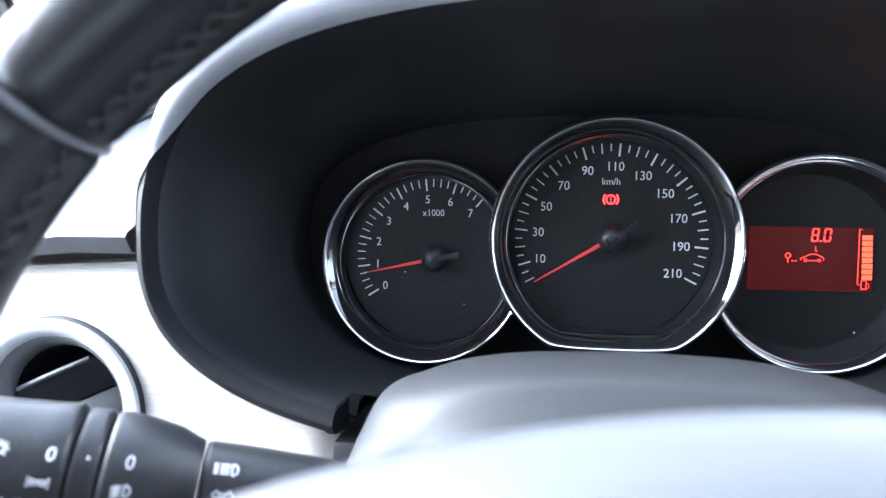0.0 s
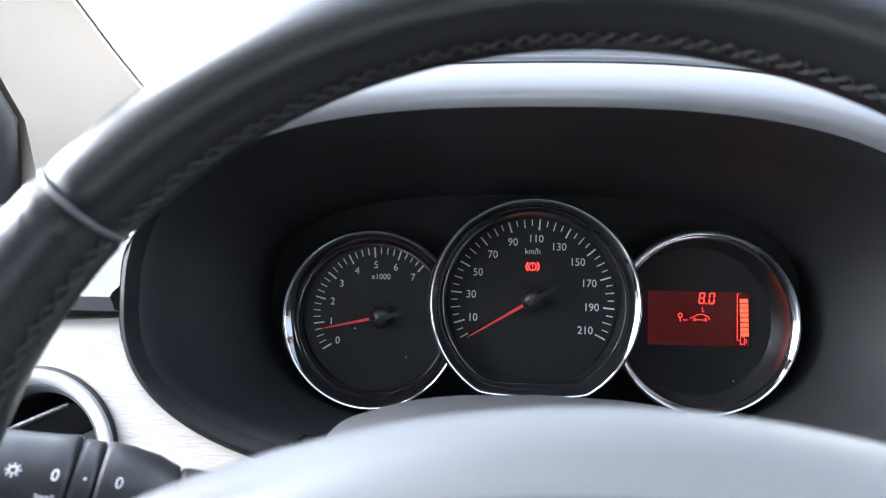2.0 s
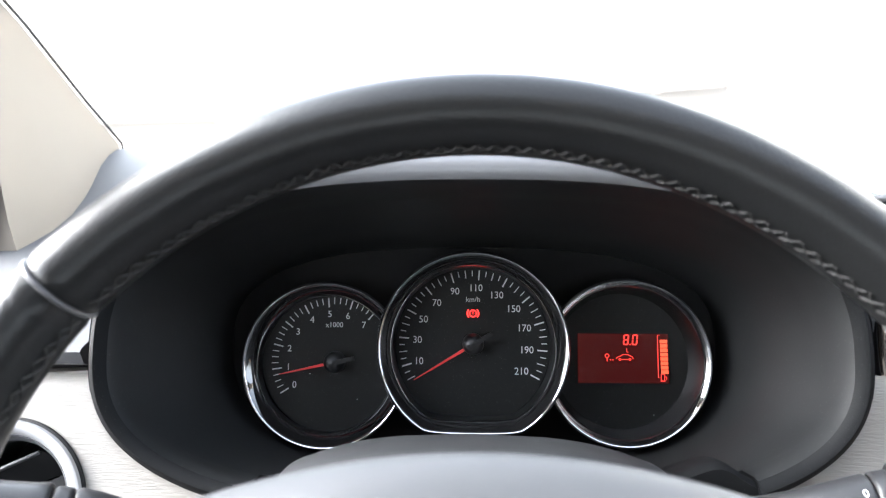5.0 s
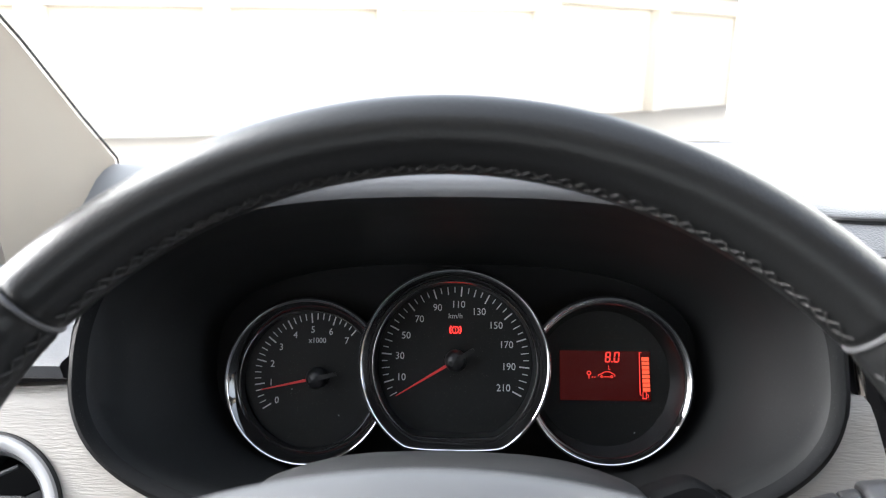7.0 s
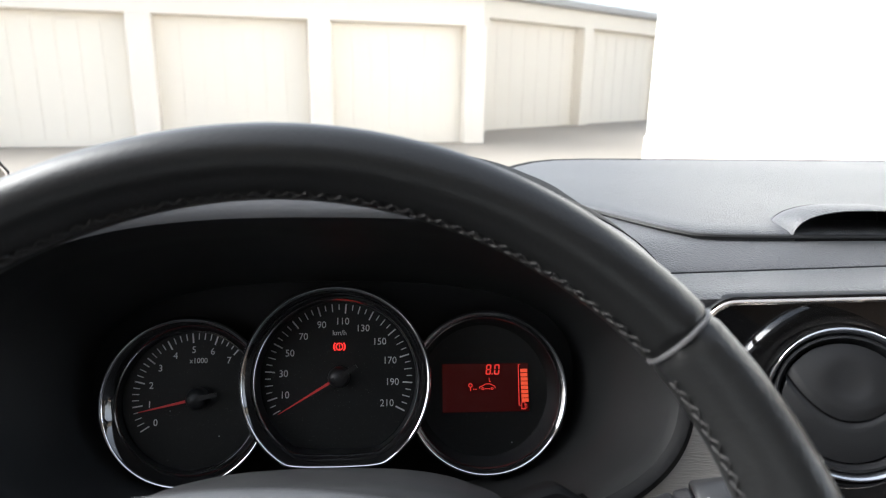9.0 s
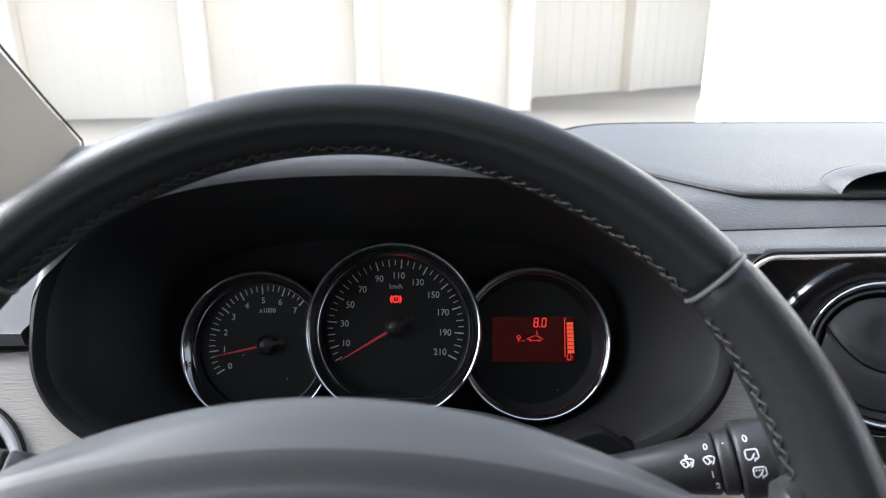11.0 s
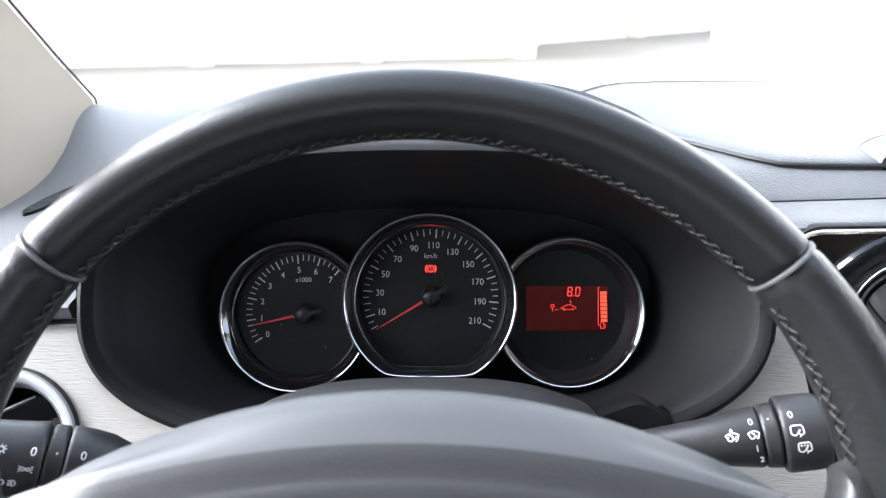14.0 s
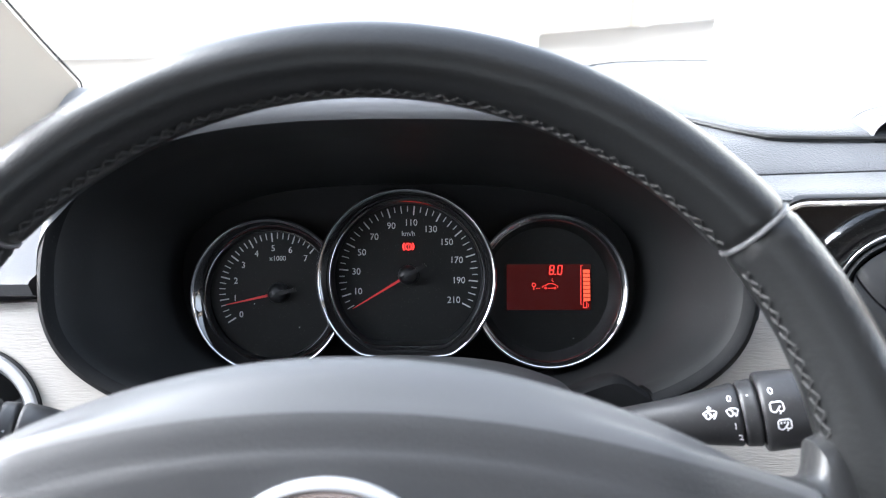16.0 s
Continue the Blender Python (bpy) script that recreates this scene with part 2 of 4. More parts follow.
def writing(text, size, thick=0.0002, squeeze=1.0):
    """A word as a mesh in the x-z plane that faces -y, centred."""
    cu = bpy.data.curves.new("writing", "FONT")
    cu.body, cu.size, cu.align_x, cu.align_y, cu.extrude, cu.resolution_u = text, size, "CENTER", "CENTER", thick, 3
    ob = bpy.data.objects.new("writing", cu)
    scene.collection.objects.link(ob)
    me = bpy.data.meshes.new_from_object(ob.evaluated_get(bpy.context.evaluated_depsgraph_get()))
    bm = bmesh.new()
    bm.from_mesh(me)
    bpy.data.objects.remove(ob)
    bpy.data.meshes.remove(me)
    bpy.data.curves.remove(cu)
    xs = [v.co.x for v in bm.verts]
    ys = [v.co.y for v in bm.verts]
    mid = Vector(((min(xs) + max(xs)) / 2, (min(ys) + max(ys)) / 2, 0))
    for v in bm.verts:
        v.co -= mid
        v.co.x *= squeeze
    bmesh.ops.remove_doubles(bm, verts=bm.verts, dist=1e-7)
    bmesh.ops.transform(bm, matrix=pose(0, 0, 0, 90, 0, 0), verts=bm.verts)
    return bm


def superellipse(a, top, bottom, n, count=96, y=0.0, grow=0.0, cx=0.0):
    """Closed outline in the x-z plane with half width a and heights top and bottom, clockwise from the top."""
    out = []
    for i in range(count):
        t = math.tau * i / count
        s, c = math.sin(t), math.cos(t)
        h = top if c >= 0 else bottom
        out.append((cx + (a + grow) * math.copysign(abs(s) ** (2 / n), s), y, (h + grow) * math.copysign(abs(c) ** (2 / n), c)))
    return out


# ---- the setting outside ----
def ground():
    bm = bmesh.new()
    bmesh.ops.create_grid(bm, x_segments=40, y_segments=40, size=600)
    for v in bm.verts:
        v.co.z = 0.0
    ob = part("ground", bm, ASPHALT)
    return tagged(ob, "pale sunlit asphalt of the garage yard", "ground", kind="structure")


ground()


def garage_row(x0, y0, x1, y1, doors, height, wall_top, depth=5.5, wall=None, doors_in=None):
    """A row of lock-up garages whose front runs from one ground point to the other."""
    length = math.hypot(x1 - x0, y1 - y0)
    turn = math.degrees(math.atan2(y1 - y0, x1 - x0))
    top = thing("garage_row", "row of low cream lock-up garages with plain doors", "garages", pose(x0, y0, 0, 0, 0, turn), group="garage rows")
    step = length / doors
    wall, doors_in = wall or STUCCO, doors_in or DOORP
    part("back_wall", box(0, length, 0.5, depth, 0, wall_top - 0.05), wall, top, smooth=False)
    part("lintel", box(-0.15, length + 0.15, 0.0, 0.5, height, wall_top, 0.02), wall, top, smooth=False)
    part("roof", box(-0.3, length + 0.3, -0.18, depth + 0.2, wall_top + 0.004, wall_top + 0.16, 0.03), ROOFM, top, smooth=False)
    for i in range(doors + 1):
        part("pier", box(i * step - 0.18, i * step + 0.18, -0.08, 0.496, 0.0, height, 0.015), wall, top, smooth=False)
    for i in range(doors):
        a, b = i * step + 0.184, (i + 1) * step - 0.184
        d = part("garage_door", box(a, b, 0.2, 0.26, 0.0, height - 0.004, 0.01), doors_in, top, smooth=False)
        n = 7
        for k in range(n):
            w = (b - a - 0.1) / n
            part("rib", box(a + 0.05 + k * w + 0.01, a + 0.05 + (k + 1) * w - 0.01, 0.194, 0.202, 0.1, height - 0.1, 0.006, 1), doors_in, d, smooth=False)
    return top


garage_row(-11.6, 8.3, 1.35, 11.1, 5, 1.98, 2.45)
garage_row(1.75, 13.6, 7.6, 18.4, 2, 2.35, 2.75, wall=OCHRE, doors_in=OCHRE)


def white_house():
    top = thing("white_house", "tall plain white rendered wall beside the yard", "building", pose(3.65, 8.9, 0, 0, 0, -68))
    part("wall", box(0, 9, 0, 6, 0, 5.5), WHITEW, top, smooth=False)
    part("plinth", box(-0.02, 9.02, -0.03, 6.02, 0, 0.35, 0.02), STUCCO, top, smooth=False)
    part("roof", box(-0.2, 9.2, -0.2, 6.2, 5.504, 5.7, 0.02), ROOFM, top, smooth=False)
    part("drainpipe", tube([(0.5, -0.06, 0.1), (0.5, -0.06, 5.4)], 0.045, 12), WHITEW, top)


white_house()


# ---- the car's shell ----
LEFT, RIGHT = -0.53, 1.25


def shell():
    def lump(name, bm, mat, label, cat):
        return tagged(part(name, bm, mat, None, "", False), label, cat, kind="structure")

    lump("ceiling", box(LEFT, RIGHT, -2.6, -0.42, 1.50, 1.53), LINING, "pale grey woven roof lining of the car", "ceiling")
    lump("floor", box(LEFT, RIGHT, -2.6, 0.55, 0.3, 0.33), CABIN, "dark carpeted floor of the car", "floor")
    lump("wall_rear", box(LEFT, RIGHT, -2.63, -2.6, 0.3, 1.02), CABIN, "dark tailgate trim below the rear window", "wall")
    lump("wall_left", box(LEFT - 0.04, LEFT, -2.6, 0.6, 0.3, 0.93), CABIN, "dark door trim below the side windows", "wall")
    lump("wall_right", box(RIGHT, RIGHT + 0.04, -2.6, 0.6, 0.3, 0.93), TRIMB, "brown door trim below the far side windows", "wall")
    lump("wall_front", box(LEFT, RIGHT, 0.56, 0.6, 0.3, 0.94), CABIN, "dark bulkhead under the windscreen", "wall")
    lump("wall_left", box(LEFT - 0.034, LEFT, -2.6, -0.76, 0.934, 1.496), CABIN, "dark rear side of the cabin", "wall")
    lump("wall_right", box(RIGHT, RIGHT + 0.034, -2.6, -0.76, 0.934, 1.496), TRIMB, "brown rear far side of the cabin", "wall")
    for x in (LEFT - 0.035, RIGHT):
        for y in (-0.75,):
            lump("trim", box(x, x + 0.035, y, y + 0.12, 0.934, 1.50, 0.008), LINING, "pale padded pillar between the side windows", "pillar")
        lump("trim", box(x, x + 0.035, -0.62, -0.3, 1.42, 1.496), LINING, "pale trim rail over the side windows", "rail")


shell()


def a_pillar(side):
    """The slanting pillar from the dashboard corner up to the roof, with a soft fold down its middle; side -1 is the driver's."""
    bx, tx = (-0.45, -0.40) if side < 0 else (1.17, 1.12)
    s = side
    front = [(bx - 0.004 * s, 0.465, 0.955), (bx - 0.004 * s, 0.468, 0.985), (bx - 0.002 * s, 0.47, 1.000), (bx + 0.006 * s, 0.42, 1.057), (bx + 0.002 * s, 0.33, 1.140), (bx - 0.02 * s, 0.12, 1.29), (tx, -0.42, 1.51)]
    fold = [(bx - 0.060 * s, 0.29, 0.945), (bx - 0.059 * s, 0.285, 0.978), (bx - 0.054 * s, 0.268, 1.00), (bx - 0.043 * s, 0.222, 1.057), (bx - 0.034 * s, 0.17, 1.125), (bx - 0.026 * s, 0.03, 1.27), (tx - 0.012 * s, -0.47, 1.49)]
    back = [(bx - 0.098 * s, 0.13, 0.93), (bx - 0.094 * s, 0.13, 0.960), (bx - 0.084 * s, 0.14, 0.985), (bx - 0.0770 * s, 0.15, 1.020), (bx - 0.069 * s, 0.14, 1.065), (bx - 0.030 * s, 0.0, 1.23), (tx + 0.01 * s, -0.52, 1.47)]
    rings = []
    for f, m, b in zip(front, fold, back):
        f, m, b = Vector(f), Vector(m), Vector(b)
        ring = []
        for k in range(13):
            u = k / 12
            ring.append(f * (1 - u) ** 2 + m * 2 * u * (1 - u) + b * u * u)
        ring = [p.lerp(m, 0.42 * math.sin(math.pi * k / 12) ** 2) for k, p in enumerate(ring)]
        ring += [b + Vector((0.03 * s, 0.01, 0)), f + Vector((0.02 * s, 0, 0))]
        rings.append(ring)
    top = thing("windscreen_pillar", "cream padded windscreen pillar rising from the dashboard corner", "pillar", kind="structure")
    part("cover", loft(rings, True, (True, True)), PILLAR, top)
    part("rubber_seal", tube([Vector(p) + Vector((-0.002 * s, 0.004, 0.001)) for p in front], 0.0015, 8), SEAL, top)
    part("window_frame", tube([Vector(p) + Vector((0.016 * s, -0.012, 0)) for p in [(bx - 0.066 * s, 0.15, 0.93), (bx - 0.068 * s, 0.15, 0.955), (bx - 0.0705 * s, 0.15, 0.98)] + back[3:]], 0.016, 10), SEAL, top, "black window rubber")


a_pillar(-1)
a_pillar(1)


def mirror_corner():
    top = thing("door_corner_trim", "black plastic triangle at the foot of the pillar beside the side window", "trim")
    part("triangle", loft([[(x, 0.21, 0.93), (x, -0.06, 0.93), (x, 0.17, 1.10)] for x in (-0.528, -0.512)], True, (True, True)), SEAL, top, smooth=False)


mirror_corner()


# ---- dashboard ----
HOOD = (0.1746, 0.0818, 0.0720, 2.6)  # half width, top, bottom, roundness of the hood's mouth


def hood_z(x, grow=0.0, lower=True):
    a, t, b, n = HOOD
    k = max(0.0, 1 - (abs(x) / (a + grow)) ** n) ** (1 / n)
    return -(b + grow) * k if lower else (t + grow) * k


def visor(y, z):
    """How far the hood's mouth leans towards the driver at its top."""
    return -0.016 * smooth_step(0.02, 0.085, z) * smooth_step(-0.030, -0.078, y)


def smooth_step(a, b, x):
    t = min(1, max(0, (x - a) / (b - a)))
    return t * t * (3 - 2 * t)


def inset(points, d):
    """Offset a closed plan outline inwards by d along its corner normals."""
    out = []
    n = len(points)
    for i, p in enumerate(points):
        a, b = Vector(points[i - 1]), Vector(points[(i + 1) % n])
        t = (b - a).normalized()
        out.append((p[0] - t.y * d, p[1] + t.x * d))
    return out


def dashboard():
    top = thing("dashboard", "dark grey grained dashboard with a cream lower panel", "dashboard")
    left = [(0.56, 0.940), (0.53, 0.960), (0.50, 0.968), (0.46, 0.971), (0.42, 0.972), (0.38, 0.974), (0.348, 0.975), (0.30, 0.976), (0.25, 0.977), (0.20, 0.978), (0.08, 0.980), (0.0, 0.982), (-0.064, 0.9828), (-0.0722, 0.9820), (-0.0742, 0.9808), (-0.0728, 0.9742), (-0.0690, 0.9715)]
    rise = lambda x, y: (0.024 * smooth_step(0.20, 0.45, y) * (1 - smooth_step(0.49, 0.56, y))) * smooth_step(-0.20, -0.30, x)
    fall = lambda x, y: 0.10 * max(0.0, -0.21 - x) * (1 - smooth_step(0.20, 0.45, y))
    rings = [[(x, y, z + rise(x, y) - fall(x, y)) for y, z in left] for x in (-0.53, -0.50, -0.46, -0.42, -0.38, -0.34, -0.30, -0.26, -0.23, -0.21, -0.20, -0.19, -0.1835)]
    part("driver_pad", loft(rings, False), PADFINE, top, "dark grey grained top beside the hood")
    # deck behind the hood and on the passenger's side
    deck = [(0.56, 0.984), (0.50, 0.998), (0.44, 1.012), (0.38, 1.022), (0.30, 1.0275), (0.20, 1.0295), (0.10, 1.0300), (0.045, 1.0297), (0.024, 1.0291), (0.0145, 1.0280), (0.005, 1.0246), (-0.004, 1.0208), (-0.0088, 1.0187), (-0.0103, 1.0174), (-0.0098, 1.0150)]
    rings = []
    for x in (-0.1835, -0.15, -0.10, -0.05, 0.0, 0.05, 0.09, 0.12, 0.15, 0.1715, 0.1725, 0.19, 0.22, 0.26, 0.3, 0.4, 0.6, 0.8, 1.0, 1.24):
        k = smooth_step(-0.18, 0.10, x)
        rings.append([(x, max(y, 0.13) if x < 0.172 else y, z - 0.05 * (1 - k) + 0.03 * (x - 0.2) * smooth_step(0.024, -0.004, y)) for y, z in deck])
    part("deck", loft(rings, False), PAD, top, "dark grey grained deck")
    # raised insert with a rounded end
    edge = [(0.2161, 0.0215), (0.2030, 0.0380), (0.1913, 0.0590), (0.1720, 0.0960), (0.1535, 0.1355), (0.1370, 0.1720), (0.1260, 0.2060), (0.1255, 0.2400), (0.1360, 0.2760), (0.1540, 0.3100), (0.1780, 0.3430), (0.2060, 0.3640), (0.2500, 0.3740), (0.40, 0.3800), (0.70, 0.3800), (1.00, 0.3780), (1.24, 0.3700)]
    front = [(1.24, 0.0140), (1.00, 0.0145), (0.70, 0.0150), (0.50, 0.0152), (0.40, 0.0152), (0.34, 0.0152), (0.30, 0.0153), (0.27, 0.0155), (0.245, 0.0165), (0.2290, 0.0180)]
    plan = edge + front
    rings = [[(x, y, zz) for x, y in inset(plan, -d)] for d, zz in ((0.0015, 1.0265), (0.0008, 1.0295), (0.0010, 1.0314), (0.0024, 1.0330), (0.006, 1.0342), (0.014, 1.0352))]
    part("insert", loft(rings, True, (False, True)), PAD, top, "raised grained insert")
    rear = [Vector((x, y + 0.003, 1.0318)) for x, y in edge[7:]]
    part("insert_gap", tube(rear, 0.0026, 8), SEAL, top, "dark gap behind the insert")
    groove = [Vector((x, y, 1.0312)) for x, y in inset(plan, -0.0006)]
    part("insert_groove", tube(groove[len(edge):] + groove[:8], 0.0016, 8), SEAL, top, "dark groove before the insert")
    shelf = [(0.002, 1.0150), (-0.0108, 1.0156), (-0.0122, 1.0170), (-0.0150, 1.0178), (-0.030, 1.0192), (-0.048, 1.0208), (-0.0570, 1.0212), (-0.0615, 1.0196), (-0.0605, 1.0120)]
    part("shelf", loft([[(x, y, z + 0.03 * (x - 0.2)) for y, z in shelf] for x in (0.171, 0.185, 0.2, 0.25, 0.3, 0.4, 0.5, 0.6)], False), PAD, top, "grained shelf above the fascia")
    side = [(-0.050, 1.0200), (-0.0570, 1.0203), (-0.0612, 1.0180), (-0.0625, 1.0120), (-0.0625, 1.0000), (-0.0615, 0.9880), (-0.058, 0.9845), (-0.04, 0.9840)]
    part("side_return", loft([[(x, y, z) for y, z in side] for x in (0.1775, 0.180, 0.1830, 0.1856)], False), PAD, top, "grained return beside the fascia")
    return top


dash = dashboard()


VENT_AT = (-0.2212, -0.0720, -0.0698)


def lower_panel(x0, x1, mat, label, back=0.0):
    """Panel under the pad, in the dials' frame, cut round the instrument hood."""
    n = max(8, int((x1 - x0) / 0.006))
    rings = []
    for i in range(n + 1):
        x = x0 + (x1 - x0) * i / n
        z0 = -0.0085 - 0.055 * max(0, -0.18 - x)
        if abs(x) < 0.187:
            z0 = min(z0, hood_z(x, 0.006))
        end = 0.004 * (math.exp(-(x1 - x) / 0.002) if x1 < 0 else math.exp(-(x - x0) / 0.002) if x0 > 0 else 0.0)
        ring = [(x, -0.052 + back, z0), (x, -0.064 + back + end, z0 - 0.001), (x, -0.068 + back + end, z0 - 0.005)]
        ring += [(x, -0.069 + back + end, z0 - 0.005 - (0.34 + z0) * k / 48) for k in range(1, 49)]
        rings.append([(p + 0.22 * max(0.0, p - 0.15) / 0.053 * (-0.05 - q) if x0 > 0 else p, y, q) for p, y, q in ring])
    bm = loft(rings, False)
    vx, _, vz = VENT_AT
    gone = [f for f in bm.faces if all(math.hypot(v.co.x - vx, v.co.z - vz) < 0.0375 for v in f.verts)]
    bmesh.ops.delete(bm, geom=gone, context="FACES")
    ob = part("lower_panel", bm, mat, None, label)
    ob.matrix_world = DF
    ob.parent = dash
    return ob


lower_panel(-0.54, -0.1066, BEIGE, "cream grained lower panel")
lower_panel(0.1066, 0.203, BEIGE, "cream grained lower panel")
# Shade in the opening round the column, put in as a near-black panel.
lower_panel(-0.1068, 0.1068, MASKM, "near-black panel standing for the shade round the column", 0.03)


def slit_vent():
    top = thing("demister_slot", "narrow black side demister slot in the dashboard top", "vent", pose(-0.3165, 0.146, 0.9690, 0, 0, 88))
    outline = [(0.044 * math.cos(a), 0.0068 * math.sin(a) * (1 - 0.3 * math.cos(a))) for a in [math.tau * i / 36 for i in range(36)]]
    part("slot", loft([[(x, y, 0.0) for x, y in outline], [(x, y, 0.0022) for x, y in outline], [(x * 0.985, y * 0.9, 0.0028) for x, y in outline], [(x * 0.97, y * 0.8, 0.0016) for x, y in outline]], True, (True, True)), MASKM, top)
    for k in range(5):
        part("blade", box(-0.031 + 0.015 * k, -0.0295 + 0.015 * k, -0.0042, 0.0042, 0.001, 0.0021), SEAL, top)


slit_vent()


def dash_hump():
    """The hooded recess on the passenger side of the dashboard top."""
    top = thing("dash_cubby_hood", "dark grey hooded cubby standing on the dashboard top", "hood", pose(0.3150, 0.0122, 1.0278))
    w, h = 0.0378, 0.0190

    def arch(kx, kz, y, drop=0.0):
        pts = []
        for i in range(33):
            a = math.pi * i / 32
            x, z = math.cos(a), math.sin(a)
            px, pz = (0.6, 0.55) if x > 0 else (0.82, 0.64)
            pts.append((w * kx * math.copysign(abs(x) ** px, x), y + 0.004 * abs(x) ** 3, h * kz * z ** pz - drop))
        return pts

    rings = [arch(1.015, 1.03, 0.020), arch(1.02, 1.04, 0.003), arch(1.03, 1.06, -0.0002), arch(1.045, 1.09, -0.0004), arch(1.065, 1.12, 0.0015), arch(1.08, 1.14, 0.009)]
    rings += [arch(1.08 - 0.3 * k * k, 1.14 * math.sqrt(max(0.0, 1 - k ** 2.4)), 0.009 + 0.036 * k) for k in (0.15, 0.3, 0.45, 0.6, 0.72, 0.82, 0.9, 0.96, 1.0)]
    part("cover", loft(rings, False), PAD, top)
    # Shade inside the cubby is put into a near-black lining and floor.
    part("recess", loft([arch(1.02, 1.04, 0.003), arch(0.98, 1.0, 0.03), arch(0.5, 0.4, 0.034), arch(0.01, 0.01, 0.034)], False), MASKM, top, "recess lining coloured near-black for its shade")
    part("recess_floor", box(-0.0375, 0.0375, 0.003, 0.036, 0.001, 0.0030), MASKM, top, "recess floor coloured near-black for its shade")


dash_hump()


# ---- instrument hood ----
def instrument_hood():
    a, t, b, n = HOOD
    top = thing("instrument_hood", "black plastic hood around the instruments with a rounded lip", "hood", DF)
    n2 = 240

    def cut(bm):
        """Take the lower edge away where the column comes through."""
        back = lambda x: -0.0295 - 0.29 * max(0.0, abs(x) - 0.02)
        planes = [((-0.1050, 0, 0), (1, 0, 0)), ((0.1270, 0, 0), (1, 0, 0)), ((0.02, -0.0295, 0), (0.29, 1, 0)), ((-0.02, -0.0295, 0), (-0.29, 1, 0))]
        for at, across in planes:
            low = [f for f in bm.faces if f.calc_center_median().z < -0.02]
            bmesh.ops.bisect_plane(bm, geom=low + list({e for f in low for e in f.edges}) + list({v for f in low for v in f.verts}), plane_co=at, plane_no=across)
        mids = [(f, f.calc_center_median()) for f in bm.faces]
        bmesh.ops.delete(bm, geom=[f for f, m in mids if -0.1050 < m.x < 0.1270 and m.z < -0.03 and m.y < back(m.x)], context="FACES")
        return bm

    inner = [superellipse(0.1435, 0.0575, 0.068, 2.7, n2, 0.0105), superellipse(0.147, 0.060, 0.0685, 2.7, n2, -0.006), superellipse(0.156, 0.067, 0.069, 2.7, n2, -0.03), *[superellipse(0.156 + 0.0105 * k, 0.067 + 0.009 * k, 0.069 + 0.001 * k, 2.7 - 0.05 * k, n2, -0.03 - 0.028 * k) for k in (0.2, 0.4, 0.6, 0.8)], superellipse(0.1665, 0.076, 0.070, 2.65, n2, -0.058), superellipse(a - 0.005, t - 0.004, b - 0.003, n, n2, -0.074), superellipse(a - 0.003, t - 0.002, b - 0.002, n, n2, -0.0785)]
    inner = [[(x, y + visor(y, z), z) for x, y, z in ring] for ring in inner]
    part("inner_wall", cut(loft(inner)), HOOD_IN, top, "matt black inner wall")
    lip, lip_top = [], []
    for y, g, up in ((-0.0785, -0.003, -0.0), (-0.0815, -0.001, 0.0), (-0.0825, 0.0015, 0.001), (-0.081, 0.004, 0.003), (-0.077, 0.006, 0.007), (-0.066, 0.0075, 0.0135), (-0.060, 0.008, 0.016), (-0.050, 0.0075, 0.017)):
        ring = superellipse(a, t, b, n, n2, y, g)
        lip.append([(x, y + visor(-0.08, z), z + up * smooth_step(0.0, 0.085, z)) for x, y, z in ring])
    part("lip", cut(loft(lip)), LIP, top, "satin black rounded lip")
    # Thin skin over the lip's top that carries the painted light.
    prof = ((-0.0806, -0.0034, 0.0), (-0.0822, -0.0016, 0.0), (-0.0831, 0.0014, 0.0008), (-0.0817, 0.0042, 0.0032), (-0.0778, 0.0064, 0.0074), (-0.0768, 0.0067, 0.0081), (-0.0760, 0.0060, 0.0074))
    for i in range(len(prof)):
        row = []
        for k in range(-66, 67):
            # the paler skin narrows towards its ends
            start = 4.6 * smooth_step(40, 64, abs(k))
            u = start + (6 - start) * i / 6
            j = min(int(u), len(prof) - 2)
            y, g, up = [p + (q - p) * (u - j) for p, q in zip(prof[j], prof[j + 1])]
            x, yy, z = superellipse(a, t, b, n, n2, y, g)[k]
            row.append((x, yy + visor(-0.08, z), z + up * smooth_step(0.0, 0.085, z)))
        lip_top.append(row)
    part("lip_lit_skin", loft(lip_top, False), LIP_LIT, top, "upper side of the lip, paler satin grey for the light on it")
    # flank beside the driver's pad, and the grained crown that runs level from the lip to the windscreen
    flank = []
    for y, g, up in ((-0.0505, 0.0075, 0.0165), (-0.0515, 0.009, 0.0185), (-0.045, 0.010, 0.0200), (-0.02, 0.010, 0.022), (0.03, 0.010, 0.022), (0.10, 0.006, 0.02)):
        ring = superellipse(a, t, b, n, 120, y, g)
        flank.append([(x, y, max(z, -0.03) + up * smooth_step(0.0, 0.085, z)) for x, y, z in ring[-33:-8]])
    part("flank", loft(flank, False), CROWN, top, "grained side of the hood")
    crown = [[], []]
    for row, y, g, up in ((crown[0], -0.0755, 0.0055, 0.0070), (crown[1], -0.0763, 0.0071, 0.0088)):
        for k in range(-62, 63):
            x, yy, z = superellipse(a, t, b, n, n2, y, g)[k]
            row.append((x, yy + visor(-0.08, z), z + up * smooth_step(0.0, 0.085, z)))
    back = DF.inverted()
